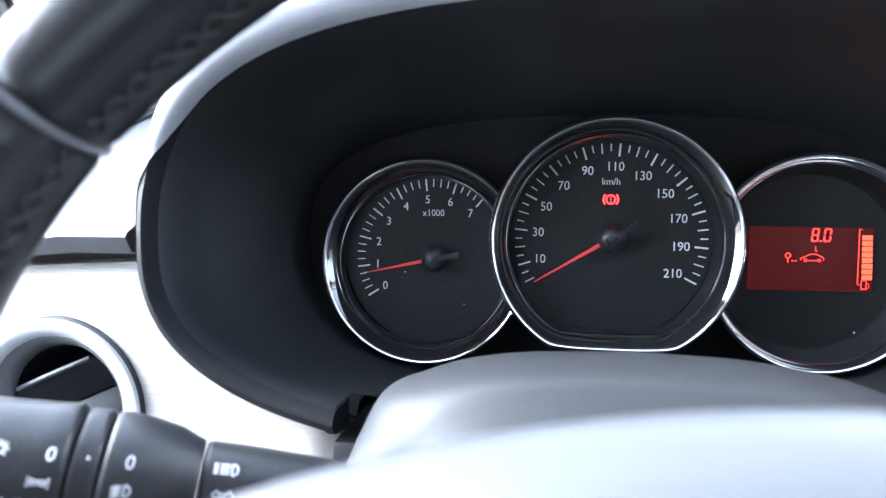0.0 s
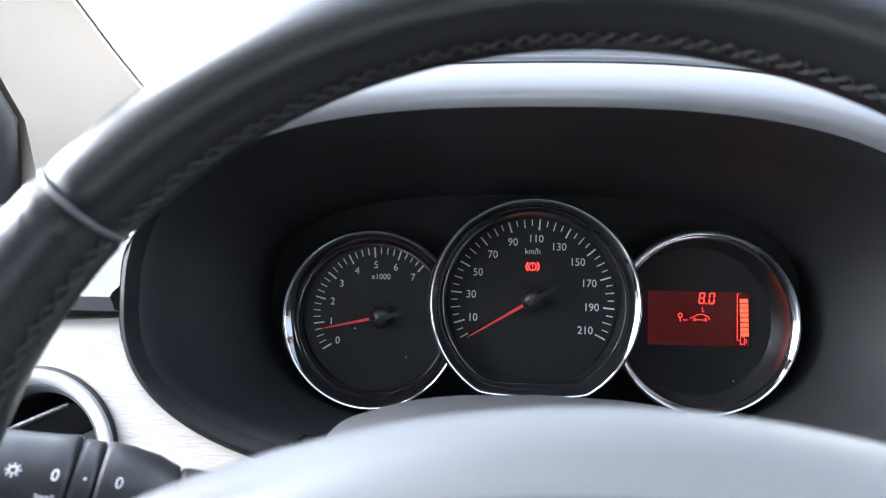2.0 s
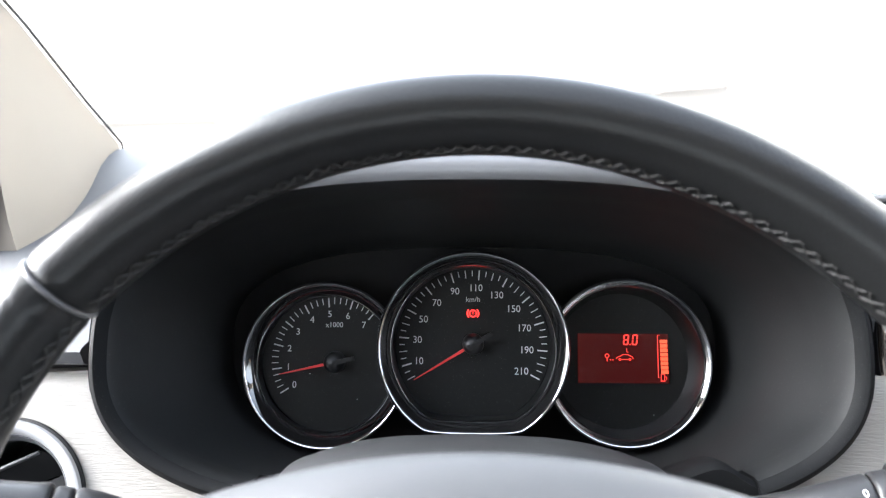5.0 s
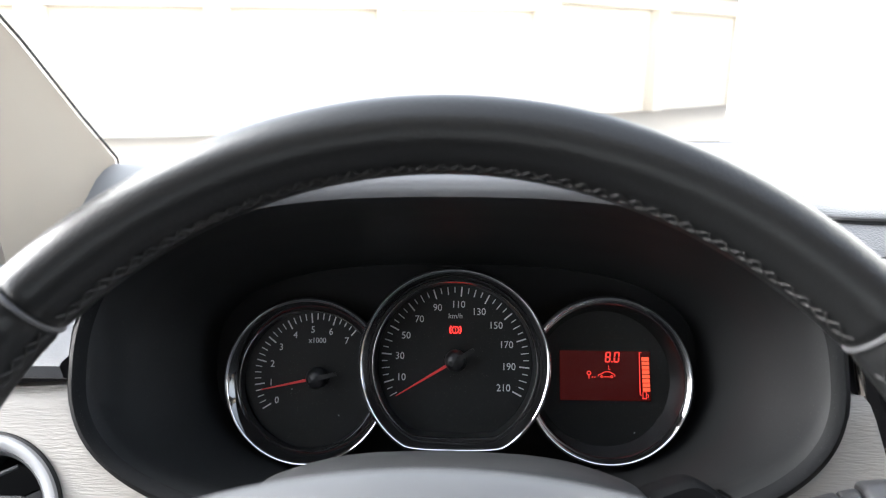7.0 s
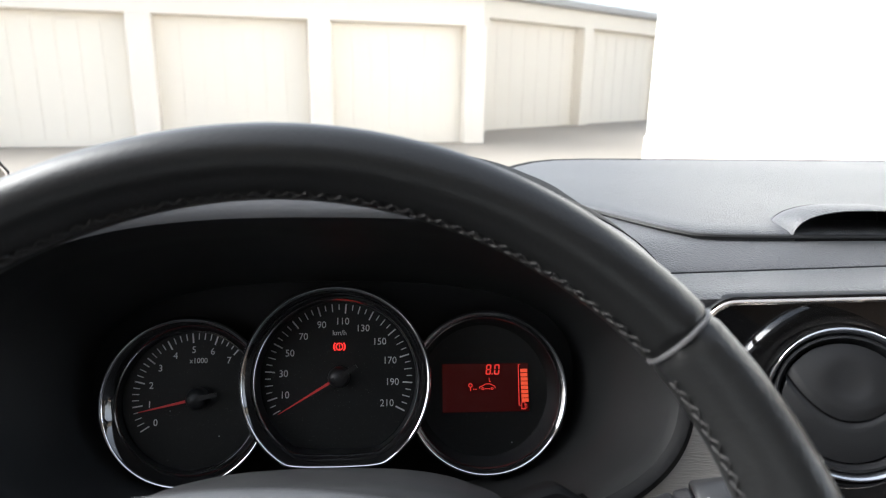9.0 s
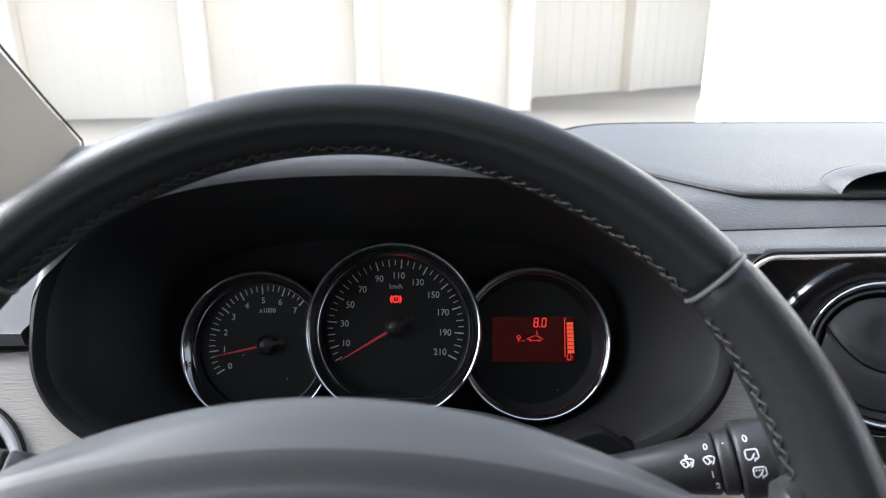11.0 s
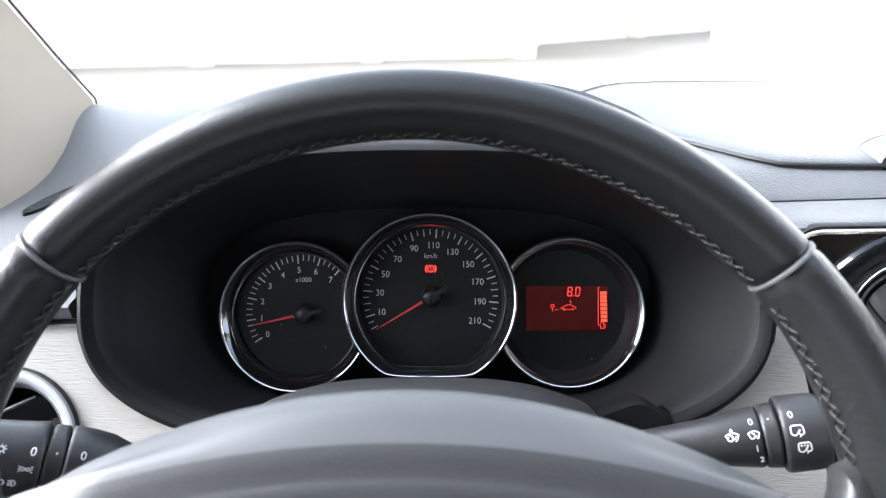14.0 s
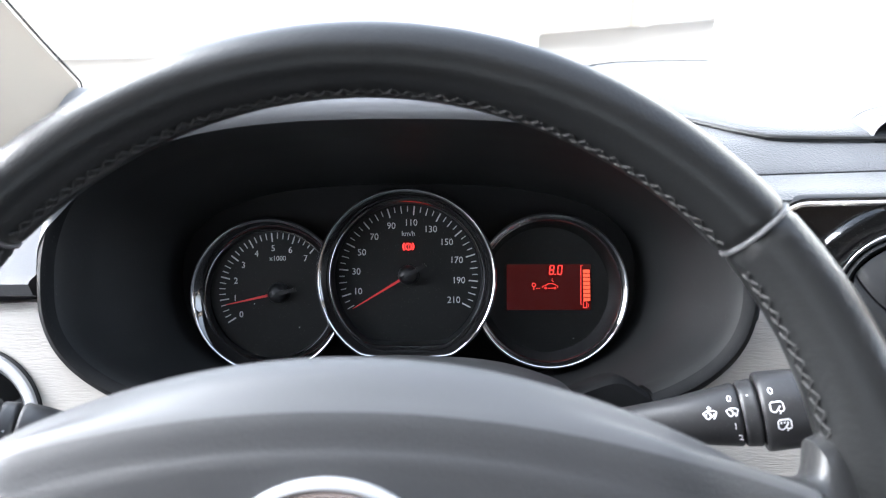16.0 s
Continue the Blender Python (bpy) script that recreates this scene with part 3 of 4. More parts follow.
    for yw, w, zt, zb in ((-0.024, 0.1650, 1.0750, 0.985), (-0.012, 0.1640, 1.0768, 0.99), (0.0, 0.1625, 1.0774, 0.995), (0.04, 0.1600, 1.0772, 1.000), (0.10, 0.1555, 1.0740, 1.000), (0.17, 0.1470, 1.0640, 1.000), (0.24, 0.1300, 1.0450, 1.000), (0.28, 0.1000, 1.0220, 0.998)):
        row = []
        for k in range(-62, 63):
            q = math.pi / 2 * k / 62
            x = w * math.copysign(abs(math.sin(q)) ** 0.77, q)
            row.append(back @ Vector((x, yw, zb + (zt - zb) * max(0.0, math.cos(q)) ** 0.62)))
        crown.append(row)
    part("crown", loft(crown, False), CROWN, top, "grained dark grey top of the hood")
    part("mask", loft([superellipse(0.1445, 0.0585, 0.069, 2.7, 120, 0.010), [(x * 0.5, 0.010, z * 0.5) for x, _, z in superellipse(0.1445, 0.0585, 0.069, 2.7, 120)], [(0.0001 * math.sin(i), 0.010, 0.0001 * math.cos(i)) for i in range(120)]]), MASKM, top, "plain black mask behind the dials")
    for sg, cx in ((-1, 0.1040), (1, 0.1260)):
        edge = [(y, -(b + g) * (1 - (cx / (a + g)) ** n) ** (1 / n)) for y, g in ((-0.0785, -0.003), (-0.0815, -0.001), (-0.0825, 0.0015), (-0.081, 0.004), (-0.077, 0.006), (-0.066, 0.0075), (-0.060, 0.008))]
        edge.append((-0.06, edge[0][1]))
        part("lip_end", loft([[(sg * x, y, z) for y, z in edge] for x in (cx, cx + 0.003)], True, (True, True)), LIP, top)
        # Near-black block in place of the shade beside the column.
        part("column_shade", box(min(sg * 0.1046, sg * 0.06), max(sg * 0.1046, sg * 0.06), -0.0805, -0.03, -0.10, -0.0715, 0.002), MASKM, top, "near-black block standing for the shade beside the column")
    rise = [(0.082, -0.0562), (0.089, -0.0534), (0.0955, -0.0508), (0.1026, -0.0482), (0.1070, -0.0470), (0.1100, -0.0468), (0.1130, -0.0474), (0.1158, -0.0488), (0.1223, -0.0531), (0.128, -0.0560), (0.131, -0.0590)]
    rings = [[(x, y, z - d) for x, z in rise] + [(0.131, y, -0.085), (0.082, y, -0.085)] for y, d in ((-0.050, 0.0045), (-0.062, 0.0008), (-0.072, 0.0), (-0.0775, 0.0006), (-0.0800, 0.0026))]
    part("column_collar", loft(rings, True, (True, True)), LIP, top, "rounded black collar beside the column")
    return top


instrument_hood()


# ---- instruments ----
def ring_loop(r, y, flat=None, n=112, a0=0.0, a1=360.0, cx=0.0, cz=0.0):
    pts = circle(r, n, a0, a1, y)
    if flat is not None:
        lim = flat
        out = []
        for x, yy, z in pts:
            d = z - lim
            out.append((x, yy, z if d > 0.002 else lim + 0.002 * math.exp(min(0, d - 0.002) / 0.004) * 1.0))
        pts = out
    return [(x + cx, y, z + cz) for x, y, z in pts]


def bezel(parent, r, cx, cz, front, flat=None, a0=0.0, a1=360.0, wall=None, w=0.0050):
    closed = abs(a1 - a0) > 359
    prof = [(r - 0.0002, 0.003), (r + 0.0004, front + 0.004), (r, front + 0.0015), (r - 0.0006, front + 0.0004), (r - 0.0013, front), (r - 0.0020, front + 0.0003), (r - 0.0025, front + 0.0010)]
    f = lambda d: None if flat is None else flat + d
    rings = lambda q_y, k: loft([ring_loop(q, y, f((r - q) * k), 128, a0, a1, cx, cz) for q, y in q_y], closed)
    part("bezel", rings(prof, 1.0), CHROME, parent, "polished chrome bezel")
    slope = [(r - 0.0025 - w * k, front + 0.0010 + w * k * (0.85 + 0.25 * k)) for k in (0, 0.12, 0.3, 0.5, 0.7, 0.85, 1.0)]
    part("bezel_slope", rings(slope, 0.9), SLOPE, parent, "glossy black inner slope")
    q, y = slope[-1]
    part("inner_edge", rings([(q + 0.0002, y - 0.0003), (q - 0.0002, y - 0.0004), (q - 0.0005, y + 0.0001)], 0.9), EDGE, parent, "thin dark chrome inner edge")
    part("bezel_wall", rings([(q - 0.0004, y), (q - 0.0006, y + 0.0010), (r - 0.0084, -0.0002)], 0.9), wall or WALLB, parent, "dusty glossy black inner wall")


def tick_mesh(name, r0, r1, w):
    me = bpy.data.meshes.new(name)
    bm = box(-w / 2, w / 2, -0.0006, -0.0001, r0, r1)
    bm.to_mesh(me)
    bm.free()
    me.materials.append(PRINT)
    return me


def needle(parent, length, tail, angle, at):
    pts = [(-0.00085, 0.004), (-0.00022, length), (0.00022, length), (0.00085, 0.004)]
    ob = part("needle", plate(pts, -0.0062, -0.0052), RED, parent, "red pointer", False)
    ob.matrix_basis = pose(at[0], 0, at[1], 0, angle, 0)
    tl = part("needle_tail", plate([(-0.0011, -tail), (-0.0015, 0.0035), (0.0015, 0.0035), (0.0011, -tail)], -0.0108, -0.0092), TAIL, parent, "black tail", False)
    tl.matrix_basis = pose(at[0], 0, at[1], 0, angle, 0)
    cap = part("needle_cap", lathe([(0.0001, -0.0112), (0.0016, -0.0110), (0.0032, -0.0104), (0.0046, -0.0094), (0.0056, -0.0080), (0.0061, -0.0062), (0.0062, -0.001)], 40), CAP, parent, "round black cap")
    cap.matrix_basis = pose(at[0], 0, at[1])


def put(ob, x, z, y=-0.0003, rz=0.0):
    ob.matrix_basis = pose(x, y, z, 0, rz, 0)
    return ob


def segment_digits(text, h, slant=0.10):
    """Slanted seven-segment figures, centred in the x-z plane."""
    on = {"8": "abcdefg", "0": "abcdef", "L": "def"}
    w, t = h * 0.52, h * 0.13
    bm = bmesh.new()
    x = 0.0
    for ch in text:
        if ch == ".":
            box(x - h * 0.06, x + h * 0.07, -0.0003, 0, -h / 2, -h / 2 + t, bm=bm)
            x += h * 0.16
            continue
        m = t * 0.62
        seg = {"a": (m, w - m, h / 2 - t, h / 2), "d": (m, w - m, -h / 2, -h / 2 + t), "g": (m, w - m, -t / 2, t / 2), "f": (0, t, m * 0.6, h / 2 - m), "b": (w - t, w, m * 0.6, h / 2 - m), "e": (0, t, -h / 2 + m, -m * 0.6), "c": (w - t, w, -h / 2 + m, -m * 0.6)}
        for k in on[ch]:
            a, b, c, d = seg[k]
            box(x + a, x + b, -0.0003, 0, c, d, bm=bm)
        x += w + h * 0.14
    for v in bm.verts:
        v.co.x += -x / 2 + v.co.z * slant
    return bm


def disc(r, y=0.0, n=96, flat=None):
    return loft([ring_loop(r, y, flat, n), ring_loop(r * 0.5, y, None, n), ring_loop(0.0002, y, None, n)])


def cluster():
    top = thing("instrument_cluster", "three chrome-ringed instruments with lit red display", "instruments", DF)
    # speedometer
    R = 0.0537
    sp = part("speedometer", disc(R - 0.0078, 0.0, 96, -0.0418), FACE, top, "black speedometer face")
    bezel(sp, R, 0.0005, -0.0007, -0.020, -0.0480)
    ang = lambda k: (k - 110) * 1.125 + 5
    long_t, short_t = tick_mesh("tick_long", 0.0374, 0.0432, 0.0008), tick_mesh("tick_short", 0.0396, 0.0429, 0.00055)
    mid_t = tick_mesh("tick_middle", 0.0385, 0.0431, 0.00055)
    for k in range(0, 215, 5):
        shared("tick", long_t if k % 20 == 10 else mid_t if k % 10 == 0 else short_t, sp, pose(0.0008, 0, 0.0002, 0, ang(k), 0))
    for k in range(10, 211, 20):
        a = radians(ang(k))
        rad = 0.0331 if k == 110 else 0.0316 if k < 80 else 0.0325
        put(part("numeral", writing(str(k), 0.0058, squeeze=0.95), PRINT, sp, smooth=False), rad * math.sin(a), rad * math.cos(a))
    put(part("unit", writing("km/h", 0.0044, squeeze=0.95), PRINT, sp, smooth=False), 0.0008, 0.0262)
    lamp = part("warning_lamp", lathe([(0.00225, -0.0002), (0.00225, -0.0007), (0.00165, -0.0007), (0.00165, -0.0002)], 32), LAMP, sp, "lit red brake warning lamp")
    lamp.matrix_basis = pose(0.0008, 0, 0.018)
    for s in (-1, 1):
        part("bracket", tube([(s * 0.0033 * math.sin(radians(q)), -0.0005, 0.0033 * math.cos(radians(q))) for q in range(48, 133, 12)], 0.00036, 6), LAMP, lamp)
    put(part("mark", writing("!", 0.0035), LAMP, lamp, smooth=False), 0, 0)
    needle(sp, 0.0396, 0.0125, -121.0, (0.0009, 0.0005))
    # rev counter
    tc = part("rev_counter", disc(0.0420, 0.0), FACE, top, "black rev counter face")
    tc.matrix_basis = pose(-0.0805, 0.0, -0.0095)
    bezel(tc, 0.0474, -0.0032, -0.0020, -0.0125, None, 107.5, 417.0)
    lt, st = tick_mesh("tick_long", 0.0308, 0.0364, 0.00075), tick_mesh("tick_short", 0.0326, 0.0364, 0.0005)
    tang = lambda v: -122.1 + 23.24 * v
    for i in range(29):
        v = i * 0.25
        shared("tick", lt if i % 4 == 0 else st, tc, pose(0, 0, 0, 0, tang(v), 0))
    for v in range(8):
        a = radians(tang(v))
        put(part("numeral", writing(str(v), 0.0055, squeeze=0.95), PRINT, tc, smooth=False), 0.0269 * math.sin(a), 0.0269 * math.cos(a))
    put(part("unit", writing("x1000", 0.0044, squeeze=0.95), PRINT, tc, smooth=False), 0.0, 0.0205)
    needle(tc, 0.0325, 0.0125, -102.4, (0.0013, -0.0009))
    for x, z in ((-0.0112, -0.0068), (0.016, -0.021)):
        put(part("dust_speck", lathe([(0.0001, -0.0004), (0.0003, -0.0002), (0.00034, 0.0)], 10), PRINT, tc, "pale dust speck"), x, z, -0.011)
    # display
    rd = part("display_dial", disc(0.0400, 0.0), FACE, top, "black round display dial")
    rd.matrix_basis = pose(0.0875, 0.0040, -0.0085)
    bezel(rd, 0.0472, -0.0007, -0.0004, -0.0165, None, -57.0, 250.0, WALLS, 0.0017)
    put(part("dust_speck", lathe([(0.0001, -0.0004), (0.0003, -0.0002), (0.00034, 0.0)], 10), PRINT, rd, "pale dust speck"), 0.0130, -0.0288, -0.016)
    ox, oz = 0.0868, -0.0085
    put(part("screen", box(-0.0261, 0.0261, -0.0006, 0.0002, -0.0142, 0.0142), LCD, rd, "dim red lit screen", False), 0.0874 - ox, -0.0075 - oz)
    put(part("reading", segment_digits("8.0", 0.0062), SEG, rd, "bright red reading", False), 0.0922 - ox, 0.0032 - oz, -0.0008)
    put(part("unit", segment_digits("L", 0.0026, 0.0), SEG, rd, smooth=False), 0.0902 - ox, -0.0028 - oz, -0.0008)
    car = [(-0.0047, -0.0009), (-0.0045, 0.0001), (-0.0028, 0.0006), (-0.0011, 0.0017), (0.0016, 0.0018), (0.0036, 0.0008), (0.0047, 0.0003), (0.0049, -0.0009)]
    bm = tube([(x, -0.0002, z) for x, z in car], 0.00024, 5)
    for cxx in (-0.0027, 0.003):
        tube([(cxx + 0.00062 * math.cos(q), -0.0002, -0.001 + 0.00062 * math.sin(q)) for q in [math.tau * i / 12 for i in range(12)]], 0.00022, 5, bm, True)
    tube([(-0.0016, -0.0002, -0.0011), (0.0019, -0.0002, -0.0011)], 0.00022, 5, bm)
    put(part("car_symbol", bm, SEG, rd, smooth=False), 0.0882 - ox, -0.0071 - oz, -0.0008)
    bm = tube([(0.0011 * math.cos(q), -0.0002, 0.0011 * math.sin(q)) for q in [math.tau * i / 12 for i in range(12)]], 0.00028, 5, None, True)
    tube([(0, -0.0002, -0.0012), (0, -0.0002, -0.0032)], 0.00028, 5, bm)
    box(0.0016, 0.0023, -0.0004, 0.0, -0.0026, -0.002, bm=bm)
    box(0.0030, 0.0037, -0.0004, 0.0, -0.0026, -0.002, bm=bm)
    put(part("service_symbol", bm, SEG, rd, smooth=False), 0.0781 - ox, -0.0061 - oz, -0.0008)
    for i in range(8):
        z1 = 0.0035 - i * 0.0025
        put(part("fuel_bar", box(-0.0021, 0.0021, -0.0005, 0.0, -0.00105, 0.00105), ORANGE, rd, smooth=False), 0.1107 - ox + i * 0.00006, z1 - oz - 0.0012, -0.0006)
    put(part("fuel_scale", tube([(0.0012, -0.0003, 0.0122), (0, -0.0003, 0.0122), (0, -0.0003, -0.0122), (0.001, -0.0003, -0.0122)], 0.00028, 5), SEG, rd, smooth=False), 0.1074 - ox, -0.0062 - oz, -0.0006)
    bm = tube([(-0.0014, 0, -0.0018), (-0.0014, 0, 0.0018), (0.0006, 0, 0.0018), (0.0006, 0, -0.0018), (-0.0014, 0, -0.0018)], 0.00028, 5)
    tube([(0.0006, 0, 0.0008), (0.0016, 0, 0.0004), (0.0018, 0, -0.0012), (0.0012, 0, -0.0014)], 0.00022, 5, bm)
    box(-0.0017, 0.0009, -0.0003, 0.0003, -0.0022, -0.0017, bm=bm)
    put(part("pump_symbol", bm, SEG, rd, smooth=False), 0.1104 - ox, -0.0184 - oz, -0.0008)
    return top


cluster()


# ---- steering column ----
def column_shroud():
    top = thing("column_shroud", "grey grained plastic shroud over the steering column", "shroud", DF)

    def section(y, w, zt, zb):
        front = smooth_step(-0.108, -0.121, y)
        p = 5.6 - 1.5 * front
        k = (0.03 + 0.13 * smooth_step(-0.09, -0.110, y)) * smooth_step(-0.1215, -0.1135, y)
        mid = (zt + zb) / 2
        out = []
        for x, _, z in superellipse(w, (zt - zb) / 2, (zt - zb) / 2, p, 96):
            drop = (0.0058 - 0.0016 * front) * min(1.0, abs(x) / 0.07) ** 2 if z > 0 else 0.0
            out.append((x * (1 + k * smooth_step(-0.048, -0.078, mid + z)), y, mid + z - drop))
        return out

    rings = [section(-0.03, 0.080, -0.046, -0.14), section(-0.075, 0.087, -0.036, -0.15), section(-0.090, 0.0905, -0.0338, -0.155), section(-0.098, 0.0898, -0.0336, -0.155), section(-0.108, 0.0858, -0.0338, -0.153), section(-0.1145, 0.0805, -0.0339, -0.150), section(-0.1180, 0.0775, -0.0344, -0.149), section(-0.1200, 0.0755, -0.0354, -0.149), section(-0.1213, 0.0740, -0.0370, -0.148)]
    part("rear_cover", loft(rings, True, (True, False)), SHROUD, top)
    rings = [section(-0.1213, 0.0740, -0.0370, -0.148), section(-0.1224, 0.0728, -0.0385, -0.148), section(-0.1238, 0.0716, -0.0405, -0.147), section(-0.1262, 0.0700, -0.0440, -0.146), section(-0.140, 0.0660, -0.060, -0.14), section(-0.150, 0.062, -0.0705, -0.137), section(-0.153, 0.054, -0.078, -0.13)]
    part("front_cover", loft(rings, True, (False, True)), SHROUD, top)


column_shroud()


def stalk(name, label, a, b, segments, icons, category="stalk"):
    """A column stalk along a line: segments of (from, to, radius, radius, squash, part name); icons placed on its driver side."""
    a, b = Vector(a), Vector(b)
    d = (b - a)
    length = d.length
    x_axis = d.normalized()
    y_axis = Vector((0, 1, 0)) - x_axis * x_axis.y
    y_axis.normalize()
    z_axis = x_axis.cross(y_axis)
    m = Matrix((x_axis, y_axis, z_axis)).transposed().to_4x4()
    m.translation = a
    top = thing(name, label, category, DF @ m, group="column stalks")
    for s0, s1, r0, r1, pn in segments:
        e = min(0.0016, (s1 - s0) * 0.2)
        prof = [(s0, r0 * 0.93), (s0 + e * 0.4, r0 * 0.98), (s0 + e, r0), (s0 + (s1 - s0) * 0.35, r0 * 0.65 + r1 * 0.35 + (r0 - r1) * 0.20), (s0 + (s1 - s0) * 0.7, r0 * 0.3 + r1 * 0.7 + (r0 - r1) * 0.20), (s1 - e, r1), (s1 - e * 0.4, r1 * 0.98), (s1, r1 * 0.93)]
        rings = [[(s, r * 0.92 * math.cos(q), r * math.sin(q)) for q in [math.tau * i / 48 for i in range(48)]] for s, r in prof]
        part(pn, loft(rings, True, (True, True)), STALK, top)
    top["profile"] = [float(v) for seg in segments for v in seg[:4]]
    return top, m


def barrel(ob, s):
    p = ob["profile"]
    for i in range(0, len(p), 4):
        if s <= p[i + 1] or i + 4 >= len(p):
            k = min(1, max(0, (s - p[i]) / (p[i + 1] - p[i])))
            r0, r1 = p[i + 2], p[i + 3]
            last = 1 - min(0.2, 0.0016 / (p[i + 1] - p[i]))
            late = r1 + (r0 - r1) * 0.5 * max(0.0, last - k) / (last - 0.7)
            return late if k > 0.7 else r0 + (r1 - r0) * k + (r0 - r1) * 0.2 * min(1.0, k / 0.35)


def icon_bm(kind, s):
    """White printed symbols, about s high, in the x-z plane."""
    bm = bmesh.new()
    w = s * 0.075
    ln = lambda *p: tube([(x * s, 0, z * s) for x, z in p], w, 5, bm)
    arc = lambda cx, cz, r, a0, a1, n=10: ln(*[(cx + r * math.sin(radians(a0 + (a1 - a0) * i / n)), cz + r * math.cos(radians(a0 + (a1 - a0) * i / n))) for i in range(n + 1)])
    if kind == "zero":
        ln(*[(0.22 * math.sin(math.tau * i / 14), 0.42 * math.cos(math.tau * i / 14)) for i in range(15)])
    elif kind == "dot":
        bmesh.ops.create_uvsphere(bm, u_segments=10, v_segments=6, radius=s * 0.2)
    elif kind == "sun":
        arc(0, 0, 0.28, 0, 360, 16)
        for i in range(8):
            q = math.tau * i / 8
            ln((0.4 * math.sin(q), 0.4 * math.cos(q)), (0.56 * math.sin(q), 0.56 * math.cos(q)))
    elif kind in ("beam", "fog"):
        ln((0.1, -0.4), (0.1, 0.4))
        arc(0.1, 0, 0.4, 0, 180, 10)
        for k in (-0.32, -0.11, 0.11, 0.32):
            ln((-0.75, k - (0.12 if kind == "fog" else 0)), (-0.08, k))
        if kind == "fog":
            ln((-0.45, -0.5), (-0.35, -0.2), (-0.5, 0.1), (-0.4, 0.4))
        else:
            for xx in (-0.95, -1.1):
                ln((xx, -0.4), (xx, 0.4))
    elif kind == "side":
        for sg in (-1, 1):
            arc(sg * 0.32, 0, 0.22, 0, 360, 12)
            for k in (-0.25, 0, 0.25):
                ln((sg * 0.65, k), (sg * 0.95, k * 1.6))
    elif kind == "arrows":
        for sg in (-1, 1):
            ln((sg * 0.12, 0.16), (sg * 0.45, 0.16), (sg * 0.45, 0.38), (sg * 0.85, 0), (sg * 0.45, -0.38), (sg * 0.45, -0.16), (sg * 0.12, -0.16), (sg * 0.12, 0.16))
    elif kind in ("wiper", "wash"):
        ln((-0.34, -0.30), (-0.56, 0.22), (-0.28, 0.38), (0.0, 0.43), (0.28, 0.38), (0.56, 0.22), (0.34, -0.30), (0.18, -0.36))
        ln((-0.34, -0.30), (-0.16, -0.36), (0.0, -0.22), (0.05, 0.1), (-0.22, 0.3))
        ln((0.0, -0.22), (0.26, -0.1))
        if kind == "wash":
            for k in (-0.36, 0.0, 0.36):
                ln((k * 0.9, -0.02), (k * 0.9, 0.1))
            ln((-0.12, 0.62), (0.0, 0.82), (0.12, 0.62), (-0.12, 0.62))
            ln((0.0, 0.48), (0.0, 0.66))
    elif kind in ("rearwiper", "rearwash"):
        ln((-0.16, -0.40), (-0.40, -0.36), (-0.52, -0.22), (-0.50, 0.30), (-0.38, 0.44), (0.38, 0.44), (0.50, 0.30), (0.52, -0.22), (0.40, -0.36), (0.22, -0.38))
        ln((-0.16, -0.40), (0.02, -0.22), (0.22, -0.38), (0.12, -0.58))
        ln((0.02, -0.22), (0.26, 0.08))
        if kind == "rearwash":
            for k in (-0.28, 0.0, 0.28):
                ln((k, 0.12), (k * 0.8, 0.26))
    elif kind == "lamps":
        for k in (-0.55, 0.55):
            ln((k, -0.35), (k, 0.35))
            arc(k, 0, 0.35, 0, 180, 8)
            for h in (-0.25, 0, 0.25):
                ln((k - 0.4, h), (k - 0.1, h))
    return bm


def stamp(parent, kind, s, radius, at, up, size_z=1.0):
    """Lay a printed symbol on a stalk's barrel: at along it, up round it in degrees from the driver's side."""
    if kind in ("1", "2"):
        bm = writing(kind, s)
        bmesh.ops.subdivide_edges(bm, edges=bm.edges[:], cuts=2)
    else:
        bm = icon_bm(kind, s)
    for v in bm.verts:
        ang = radians(up) + v.co.z / radius
        depth = barrel(parent, at + v.co.x) + (0.00030 if kind in ("1", "2") else 0.00012) - v.co.y * 0.25
        v.co = Vector((at + v.co.x, -depth * 0.92 * math.cos(ang), depth * math.sin(ang)))
    ob = part("symbol", bm, PRINT, parent, "white printed symbol", False)
    return ob


lt, _ = stalk("light_stalk", "black lighting stalk with white printed symbols", (-0.1699, -0.1616, -0.0508), (-0.0511, -0.1062, -0.0792),
              [(0.0, 0.0225, 0.0150, 0.0160, "end_knob"), (0.0230, 0.0295, 0.0152, 0.0152, "collar"), (0.0300, 0.0527, 0.0154, 0.0108, "fog_ring"), (0.0532, 0.0960, 0.0102, 0.0078, "shaft")], ())
for kind, s, r, at, up in (("sun", 0.0036, 0.0156, 0.0082, 35), ("zero", 0.0034, 0.0157, 0.0190, 34), ("side", 0.0026, 0.0156, 0.0178, 10), ("lamps", 0.0034, 0.0156, 0.0125, -11),
                           ("dot", 0.0022, 0.0152, 0.0268, 34), ("zero", 0.0034, 0.0146, 0.0361, 34), ("fog", 0.0034, 0.0146, 0.0358, 8), ("beam", 0.0036, 0.0100, 0.0600, 42), ("arrows", 0.0032, 0.0100, 0.0591, 5)):
    stamp(lt, kind, s, r, at, up)
wt, _ = stalk("wiper_stalk", "black wiper stalk with white printed symbols", (0.0705, -0.105, -0.0675), (0.1823, -0.137, -0.0448),
              [(0.0, 0.0816, 0.0066, 0.0132, "shaft"), (0.0821, 0.0888, 0.0136, 0.0140, "collar"), (0.0893, 0.1066, 0.0163, 0.0156, "end_knob")], ())
